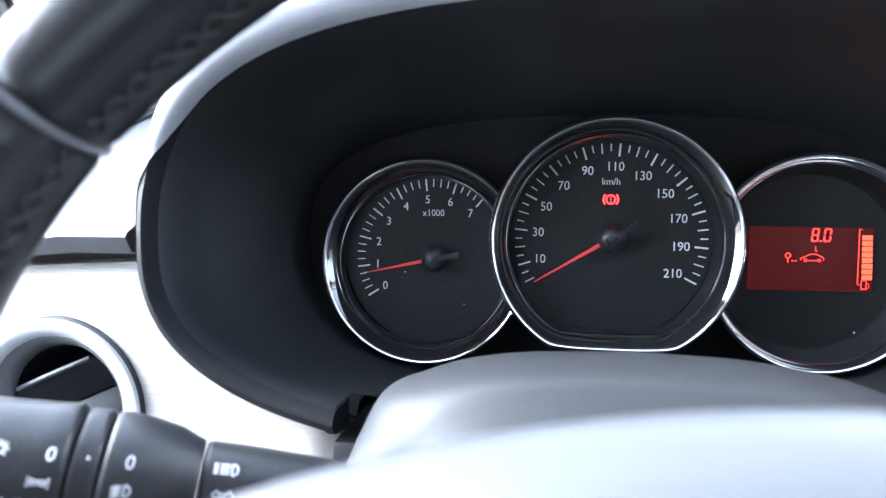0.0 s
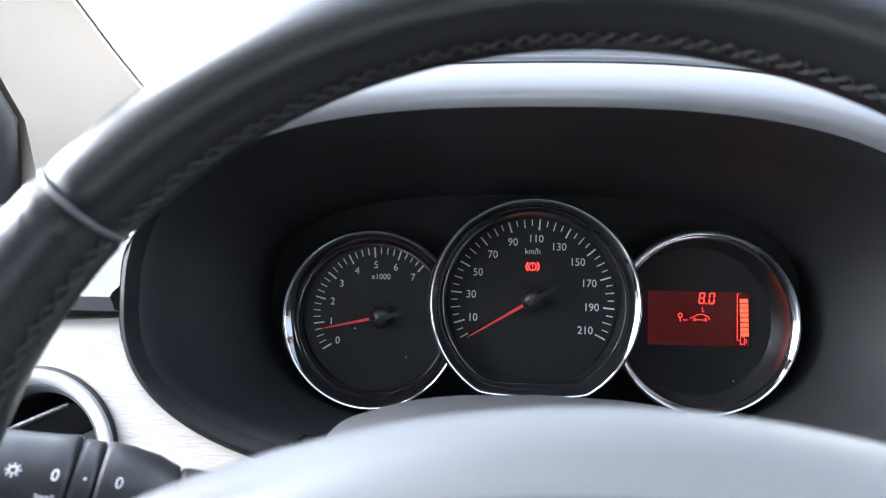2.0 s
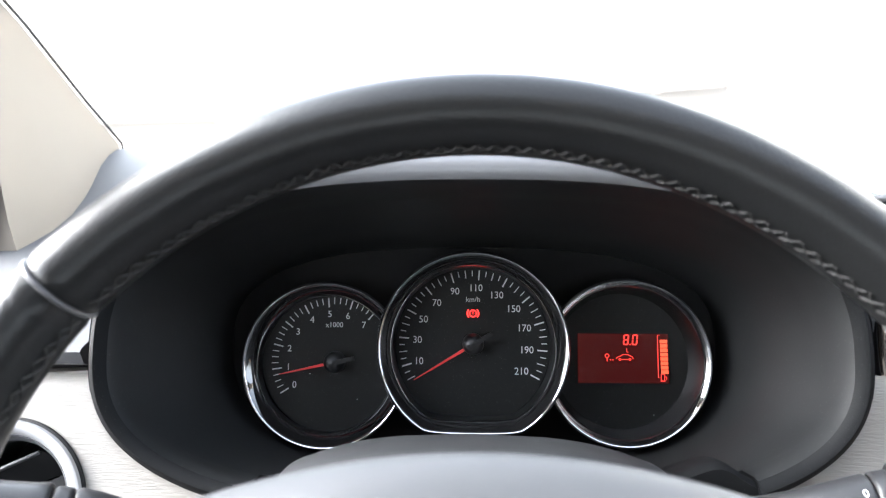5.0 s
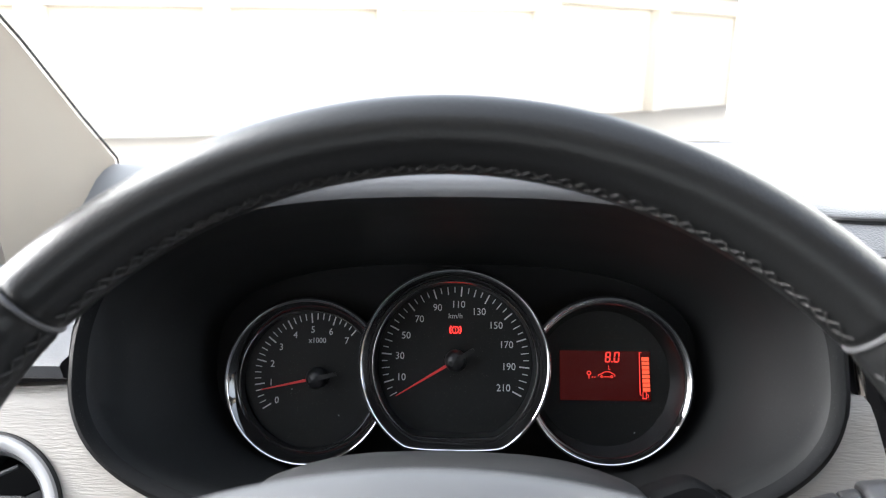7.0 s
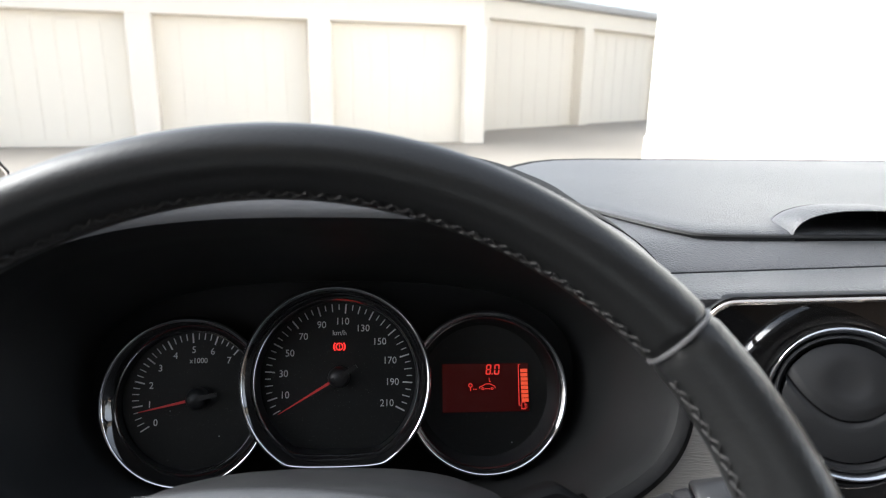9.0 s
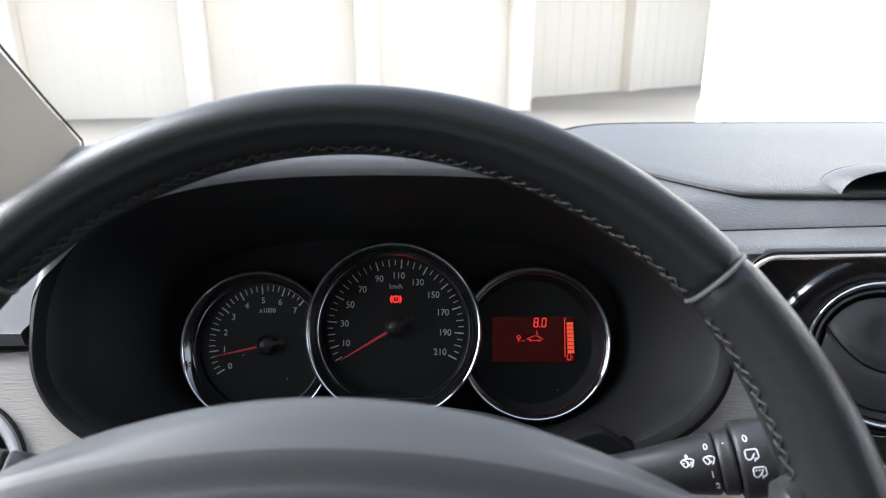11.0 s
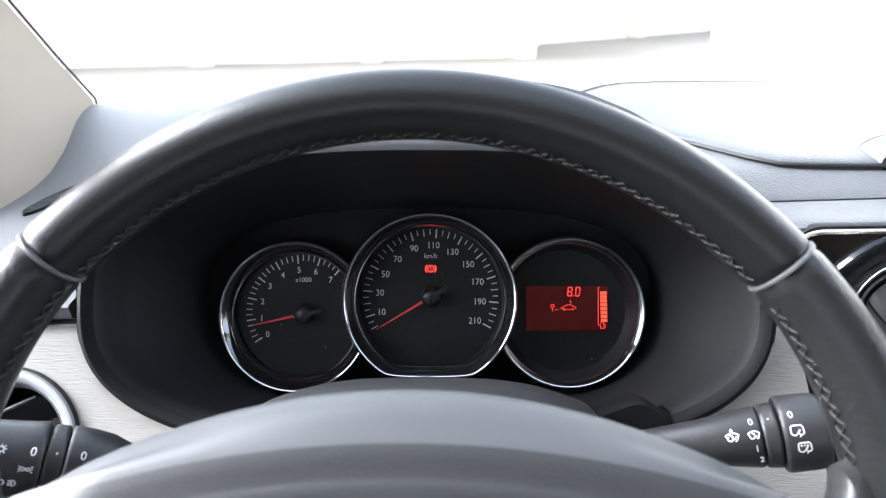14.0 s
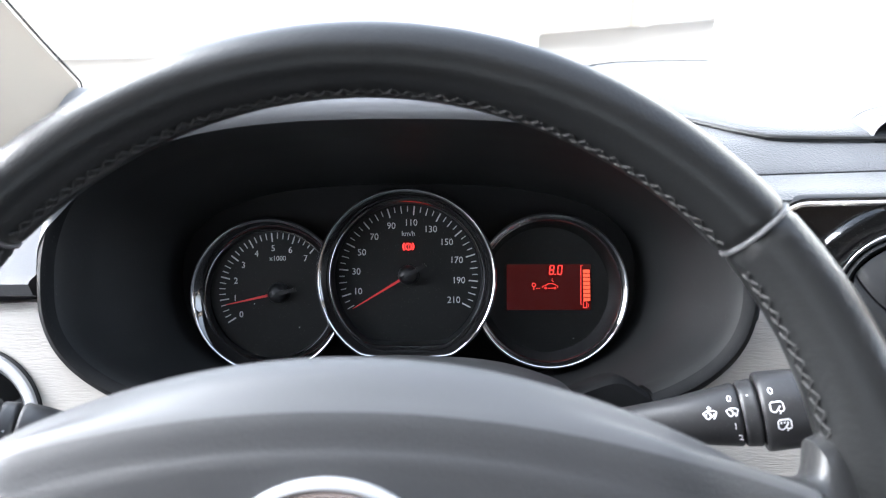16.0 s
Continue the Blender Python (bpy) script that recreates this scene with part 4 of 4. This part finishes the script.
for kind, s, r, at, up in (("wash", 0.0046, 0.0126, 0.0699, 20), ("zero", 0.0030, 0.0130, 0.0782, 46), ("wiper", 0.0040, 0.0130, 0.0784, 20), ("1", 0.0040, 0.0130, 0.0785, -4), ("2", 0.0040, 0.0130, 0.0798, -27),
                           ("dot", 0.0020, 0.0138, 0.0852, 46), ("zero", 0.0032, 0.0162, 0.0936, 44), ("rearwiper", 0.0046, 0.0162, 0.0945, 20), ("rearwash", 0.0046, 0.0161, 0.0960, -5)):
    stamp(wt, kind, s, r, at, up)


# ---- air vents ----
def open_vent(r):
    top = thing("air_vent", "open round air vent with satin silver ring in the cream panel", "air vent", DF @ pose(*VENT_AT), group="round dashboard vents")
    part("housing", lathe([(r * 1.025, 0.016), (r * 1.025, 0.0016), (r * 1.0, 0.001)], 72), SEAL, top, "dark gap round the ring")
    part("ring", lathe([(r * 1.0, 0.012), (r * 1.0, 0.0008), (r * 0.985, -0.0004), (r * 0.94, -0.0008), (r * 0.87, -0.0002), (r * 0.815, 0.0014), (r * 0.80, 0.0030)], 72), VENTRING, top, "satin silver ring")
    part("inner_ring", lathe([(r * 0.81, 0.0026), (r * 0.795, 0.0020), (r * 0.735, 0.0046), (r * 0.685, 0.0085), (r * 0.675, 0.0105)], 72), GREYRING, top, "satin grey inner ring")
    part("throat", lathe([(r * 0.685, 0.0085), (r * 0.675, 0.0118), (r * 0.66, 0.040), (0.0005, 0.041)], 72), VENTB, top, "black throat")
    for flip in (0, 180):
        bm = loft([[(u * r * 0.64 * math.sqrt(max(0.02, 1 - v * v)), 0.0112 - 0.009 * v + 0.003 * u * u, v * r * 0.64) for u in [-1 + i / 12 for i in range(25)]] for v in (0.02, 0.12, 0.24, 0.36, 0.48, 0.56, 0.60)], False)
        fl = part("flap", bm, MASKM, top, "curved black flap")
        fl.matrix_basis = pose(0, 0, 0, 0, -24 + flip, 0)
        part("flap_edge", tube([(u * r * 0.64 * 0.74, 0.0058 + 0.003 * u * u, 0.60 * r * 0.64) for u in [-1 + i / 12 for i in range(25)]], 0.0011, 8), GREYTRIM, fl, "rounded grey flap edge")
    return top


def closed_vent(m, r):
    top = thing("air_vent", "closed round air vent with chrome ring in the glossy panel", "air vent", m, group="round dashboard vents")
    part("housing", lathe([(r * 1.27, 0.052), (r * 1.26, 0.036), (r * 1.22, 0.024), (r * 1.15, 0.0145), (r * 1.085, 0.0085), (r * 1.055, 0.0066), (r * 1.035, 0.0078), (r * 1.01, 0.0060), (r * 0.995, 0.003)], 72), GLOSS, top, "glossy black housing")
    part("ring", lathe([(r * 1.0, 0.006), (r * 1.0, 0.002), (r * 0.985, 0.0002), (r * 0.965, -0.0004), (r * 0.935, 0.0004), (r * 0.905, 0.0030), (r * 0.895, 0.0042)], 96), CHROME, top, "bright chrome ring")
    part("inner_ring", lathe([(r * 0.90, 0.0042), (r * 0.885, 0.0026), (r * 0.85, 0.0022), (r * 0.81, 0.0046), (r * 0.785, 0.008), (r * 0.78, 0.020), (0.0005, 0.021)], 72), VENTB, top, "black inner ring")
    q = r * 0.775

    def half(upper):
        n, rows = 56, []
        curve = lambda x: -0.24 * r + (x * x) / r * 0.98
        for i in range(n):
            x = -q * math.cos(math.pi * (i + 0.15) / (n - 0.7))
            h = math.sqrt(max(0.0, q * q - x * x))
            c = min(h, max(-h, curve(x) + (0.0003 if upper else -0.0005)))
            z0, z1 = (c, h) if upper else (-h, c)
            col = []
            for k in range(17):
                z = z0 + (z1 - z0) * k / 16
                y = 0.0052 - 0.0042 * (1 - (x * x + z * z) / (q * q))
                if upper:
                    d2 = (x * x + (z - 0.27 * r) ** 2) / (0.23 * r) ** 2
                    y += 0.0016 * math.exp(-d2 * d2) - 0.0012 * smooth_step(0.0, 0.16 * r, z - c) + 0.0006
                else:
                    y += 0.0014 * smooth_step(0.10 * r, 0.0, c - z)
                col.append((x, y, z))
            rows.append(col)
        return loft(rows, False)
    part("flap", half(True), VENTB, top, "upper flap with a round dimple")
    part("flap", half(False), VENTB, top, "lower flap")
    return top


open_vent(0.0370)
closed_vent(pose(0.2455, -0.0915, 0.9780, -22, 0, -22), 0.0356)


# ---- centre panel ----
def centre_fascia():
    top = thing("dash_fascia", "glossy black centre fascia with a chrome frame", "fascia", pose(0, -0.062, 0, 0, 0, 0))

    def outline(g, n=9):
        pts = [(0.60, 1.0262)]
        for i in range(n):
            a = radians(2 + 88 * i / (n - 1))
            pts.append((0.2012 - 0.0162 * math.sin(a), 1.0035 + 0.0162 * math.cos(a)))
        pts += [(0.1852, 0.9960), (0.1866, 0.9880), (0.1888, 0.9790), (0.1925, 0.9670), (0.1985, 0.9520), (0.2070, 0.9350), (0.2180, 0.9180), (0.2310, 0.9040), (0.2450, 0.8950), (0.2620, 0.8905), (0.2900, 0.8895), (0.60, 0.8930)]
        return inset(pts, -g)

    part("panel", plate(outline(-0.0035), 0.0005, 0.03), GLOSS, top, "piano black panel", False)
    part("frame", loft([[(x, y, z) for x, z in outline(g)] for g, y in ((0.0, 0.003), (-0.0002, 0.0), (-0.0008, -0.0013), (-0.0018, -0.0019), (-0.0028, -0.0014), (-0.0036, -0.0002), (-0.0040, 0.002))]), FRAME, top, "chrome frame strip")
    part("surround", loft([[(x, y, z) for x, z in outline(g)] for g, y in ((0.0003, 0.0), (0.0010, -0.0006), (0.0016, 0.0006), (0.0018, 0.003))]), VENTB, top, "black surround")

    def keypad(pts, name, label, parent, y=-0.0032):
        cx = sum(p[0] for p in pts) / len(pts)
        cz = sum(p[1] for p in pts) / len(pts)
        rings = [[(x, 0.001, z) for x, z in pts], [(cx + (x - cx) * 0.98, y + 0.0008, cz + (z - cz) * 0.98) for x, z in pts], [(cx + (x - cx) * 0.93, y, cz + (z - cz) * 0.93) for x, z in pts]]
        return part(name, loft(rings, True, (False, True)), VENTB, parent, label)

    well = [(0.2905, 1.0060), (0.2950, 1.0120), (0.3010, 1.0145), (0.3250, 1.0150), (0.3320, 1.0110), (0.3365, 0.9900), (0.3400, 0.9600), (0.3370, 0.9520), (0.3240, 0.9490), (0.3140, 0.9540), (0.3020, 0.9790)]
    part("switch_well", plate(well, -0.0012, 0.004), GLOSS, top, "glossy switch surround", False)
    hz = keypad([(0.2940, 1.0050), (0.2985, 1.0090), (0.3100, 1.0105), (0.3230, 1.0100), (0.3275, 1.0060), (0.3315, 0.9805), (0.3070, 0.9785)], "hazard_button", "black hazard button", top)
    lk = keypad([(0.3075, 0.9775), (0.3318, 0.9795), (0.3352, 0.9600), (0.3325, 0.9550), (0.3250, 0.9535), (0.3180, 0.9570)], "lock_button", "black door lock button", top)
    tri_ = lambda k: [(0.3135 + k * x, -0.0034, 0.9962 + k * z) for x, z in ((-0.0008, 0.0058), (0.0058, -0.0042), (-0.0050, -0.0042))]
    bm = tube(tri_(0.72), 0.00035, 6, None, True)
    tube(tri_(0.36), 0.00028, 6, bm, True)
    part("hazard_symbol", bm, REDMARK, hz, "red triangle symbol", False)
    bm = box(0.3232, 0.3288, -0.0040, -0.0033, 0.9655, 0.9700)
    tube([(0.3260 + 0.0018 * math.cos(q), -0.0036, 0.9700 + 0.0026 * math.sin(q)) for q in [math.pi * i / 8 for i in range(9)]], 0.0005, 6, bm)
    part("lock_symbol", bm, PRINT, lk, "white padlock symbol", False)
    part("lock_lamp", box(0.3268, 0.3284, -0.0038, -0.0033, 0.9748, 0.9758), REDMARK, lk, "tiny red lamp", False)
    part("pocket_button", box(0.3275, 0.40, -0.0032, 0.001, 0.9110, 0.9290, 0.004), VENTB, top, "black rounded button")
    return top


centre_fascia()


def console_below():
    top = thing("centre_console", "black radio surround below the glossy panel", "console", pose(0.0, -0.064, 0.892, -4, 0, 0))
    part("body", box(0.236, 0.60, -0.002, 0.06, -0.25, -0.006, 0.004), VENTB, top)
    part("edge_strip", box(0.26, 0.60, -0.006, -0.002, -0.022, -0.015, 0.0015), GLOSS, top)


console_below()


# ---- steering wheel ----
TURN = 0.0
WF = DF @ pose(0, -0.1987, -0.0811, -7.04, 0, 0) @ pose(0, 0, 0, 0, TURN, 0)
RIM_R, RIM_T = 0.1574, 0.0116
RIM_SEAT = pose(-0.0005, -0.0153, 0.0008)  # the rim stands nearer the driver than the hub's back
SEAMS = (49.1, -47.6)


def rim_section(f, t=RIM_T, k=1.0):
    """Section of the rim: slightly oval with a soft flat on the back; f in radians, 0 outwards."""
    return (RIM_R + t * k * math.cos(f), t * k * 1.06 * math.sin(f))


def rim_point(a, f, lift=0.0):
    """A point of the rim's skin; the grip swells inwards towards the spokes."""
    w = abs((a + 180) % 360 - 180)
    swell = 0.0060 * smooth_step(46, 86, w) * (1 - smooth_step(100, 140, w))
    r, y = rim_section(f, RIM_T + swell * 0.5 + lift)
    r -= swell * 0.5
    return RIM_SEAT @ Vector((r * math.sin(radians(a)), y, r * math.cos(radians(a))))


def steering_wheel():
    top = thing("steering_wheel", "black leather steering wheel with grey hub, standing straight", "steering wheel", WF)
    n = 32
    def leather(a0, a1, steps):
        rings = []
        for i in range(steps + 1):
            a = a0 + (a1 - a0) * i / steps
            end = min(abs(a - a0), abs(a1 - a))
            k = 1.0 - 0.07 * math.exp(-(end / 0.45) ** 2)
            rings.append([rim_point(a, math.tau * j / n, (k - 1) * RIM_T) for j in range(n)])
        return loft(rings)
    part("rim_leather", leather(SEAMS[1] + 0.35, SEAMS[0] - 0.35, 150), LEATHER, top, "smooth black leather upper rim")
    part("rim_leather", leather(SEAMS[0] + 0.35, SEAMS[1] + 360 - 0.35, 260), GRIP, top, "black grained leather lower rim")
    for s in SEAMS:
        rings = [[rim_point(s + da, math.tau * j / n, lift) for j in range(n)] for da, lift in ((-0.30, -0.0016), (-0.26, -0.0002), (-0.15, 0.0002), (0.15, 0.0002), (0.26, -0.0002), (0.30, -0.0016))]
        part("seam_ring", loft(rings), SEAM, top, "thin grey seam ring")
    # crossed stitches along the inner side
    bm = bmesh.new()
    a = -110.0
    rng = random.Random(7)
    while a < 110:
        if min(abs(a - s) for s in SEAMS) > 1.2:
            f0, f1 = radians(rng.uniform(183, 186)), radians(rng.uniform(198, 201))
            for p, q in ((f0, f1), (f1, f0)):
                pts = [rim_point(a + 1.75 * u, p + (q - p) * u, 0.0002 + 0.0003 * math.sin(math.pi * u)) for u in (0, 0.33, 0.67, 1.0)]
                tube(pts, 0.00036, 5, bm)
        a += 2.0
    part("stitching", bm, THREAD, top, "dark crossed stitching")
    # hub pad as sections across
    def spline(pts, k=4):
        out = []
        for i in range(len(pts) - 1):
            p0, p1, p2, p3 = (Vector(pts[max(0, min(len(pts) - 1, i + d))]) for d in (-1, 0, 1, 2))
            for j in range(k):
                u = j / k
                out.append(0.5 * (2 * p1 + (p2 - p0) * u + (2 * p0 - 5 * p1 + 4 * p2 - p3) * u * u + (3 * p1 - p0 - 3 * p2 + p3) * u ** 3))
        return out + [Vector(pts[-1])]

    xs = [0.003 * i for i in range(39)] + [0.1165, 0.1185, 0.1203, 0.1220, 0.1235, 0.1248, 0.1258, 0.1264]
    xs = [-x for x in xs[:0:-1]] + xs
    bands, pads = [], []
    for x in xs:
        w = abs(x)
        t = 0.0676 - 2.65 * x * x
        c = 0.0566 - 1.75 * x * x
        low = -0.085 + 0.056 * smooth_step(0.04, 0.122, w)
        fr = 0.014 * smooth_step(0.075, 0.120, w) + 0.022 * smooth_step(0.1155, 0.1275, w) ** 2
        thin = 1 - 0.45 * smooth_step(0.118, 0.1264, w) ** 2
        mid = (t + low) / 2
        ctrl = [(0.012, t - 0.045), (-0.014, t - 0.024), (-0.031 + fr * 0.6, t - 0.007), (-0.040 + fr, t - 0.0009), (-0.046 + fr, t - 0.0006), (-0.0515 + fr, t - 0.0036), (-0.0552 + fr, c + 0.0020), (-0.0575 + fr, c - 0.0022), (-0.0588 + fr, c - 0.0085), (-0.0604 + fr, c - 0.0195), (-0.0622 + fr, c * 0.4 + low * 0.6), (-0.0600 + fr, low + 0.016), (-0.048 + fr, low + 0.003), (-0.02 + fr * 0.5, low + 0.001)]
        section = [(x, p.x, mid + (p.y - mid) * thin) for p in spline(ctrl)]
        bands.append(section[:28])
        pads.append(section[27:])
    part("hub_cover", loft(bands, False), HUBTOP, top, "smooth grey shoulder above the airbag pad")
    part("airbag_pad", loft(pads, False), HUBPAD, top, "coarsely grained dark grey airbag pad")
    for s in (-1, 1):
        secs = []
        for R, b, zt, zb, yc, hy in ((0.088, 0, 0.0415, -0.032, -0.030, 0.016), (0.104, 0, 0.0375, -0.031, -0.027, 0.016), (0.114, 0.0, 0.0345, -0.029, -0.0235, 0.0145), (0.122, 0.0, 0.0325, -0.028, -0.0210, 0.0136), (0.127, 0.2, 0.0322, -0.028, -0.0190, 0.0130), (0.1300, 0.4, 0.0328, -0.0288, -0.0180, 0.0126), (0.1322, 0.6, 0.0344, -0.031, -0.0172, 0.0122), (0.1342, 0.75, 0.0370, -0.035, -0.0166, 0.0118), (0.1366, 0.9, 0.0420, -0.041, -0.0160, 0.0112), (0.1399, 1, 0.0432, -0.049, -0.0156, 0.0104), (0.1442, 1, 0.0450, -0.057, -0.0153, 0.0092), (0.1490, 1, 0.0465, -0.065, -0.0153, 0.0075), (0.1542, 1, 0.0475, -0.071, -0.0153, 0.005)):
            ring = []
            for j in range(40):
                q = math.tau * j / 40
                z = (zt + zb) / 2 + (zt - zb) / 2 * math.copysign(abs(math.cos(q)) ** 0.75, math.cos(q))
                x = R * (1 - b) + b * math.sqrt(R * R - z * z)
                p = Vector((s * x, yc + hy * math.copysign(abs(math.sin(q)) ** 0.75, math.sin(q)), z))
                ring.append(p)
            secs.append(ring)
        part("spoke", loft(secs, True, (True, True)), WORN, top, "shiny worn black leather spoke")
        edge = [(s * (0.1262 + 0.0016 * math.cos(q)), -0.0300 - 0.0018 * math.cos(q), 0.012 + 0.0185 * math.sin(q)) for q in [math.pi * (k / 20 - 0.5) for k in range(21)]]
        part("spoke_trim", tube(edge, 0.0009, 8), STALK, top, "thin grey edge beside the pad")
    em = part("emblem", lathe([(0.0312, 0.004), (0.0312, -0.0009), (0.0307, -0.0017), (0.0297, -0.0019), (0.0290, -0.0011), (0.0288, 0.0006)], 64), SATIN, top, "round satin chrome emblem rim")
    em.matrix_basis = pose(-0.001, -0.0605, 0.0105, 3, 0, 0)
    part("emblem_centre", lathe([(0.0289, 0.0006), (0.0270, 0.0010), (0.0245, 0.0002), (0.0232, -0.0010), (0.0205, -0.0012), (0.019, 0.0004), (0.0003, 0.0008)], 48), CHROME_BROWN, em, "polished chrome centre with a brown reflection put into its tint")
    return top


steering_wheel()


# ---- windscreen ----
def windscreen():
    m = bpy.data.materials.new("clear_glass")
    m.use_nodes = True
    nt = m.node_tree
    nt.nodes.remove(nt.nodes["Principled BSDF"])
    tr, gl, mx = nt.nodes.new("ShaderNodeBsdfTransparent"), nt.nodes.new("ShaderNodeBsdfGlossy"), nt.nodes.new("ShaderNodeMixShader")
    tr.inputs[0].default_value = (0.93, 0.95, 0.94, 1)
    gl.inputs["Roughness"].default_value = 0.02
    mx.inputs[0].default_value = 0.03
    nt.links.new(tr.outputs[0], mx.inputs[1])
    nt.links.new(gl.outputs[0], mx.inputs[2])
    nt.links.new(mx.outputs[0], nt.nodes["Material Output"].inputs[0])
    rings = []
    for i in range(25):
        u = i / 24
        x = -0.452 + u * (1.172 + 0.452)
        bow = 0.10 * math.sin(math.pi * u)
        rings.append([(x, 0.505 + bow, 0.985), (x, 0.33 + bow * 0.9, 1.14), (x, 0.12 + bow * 0.8, 1.29), (x, -0.42 + bow * 0.4, 1.51)])
    ob = part("window_1", loft(rings, False), m)
    ob.visible_shadow = False
    return tagged(ob, "raked clear glass windscreen over the dashboard", "windscreen", kind="structure")


windscreen()
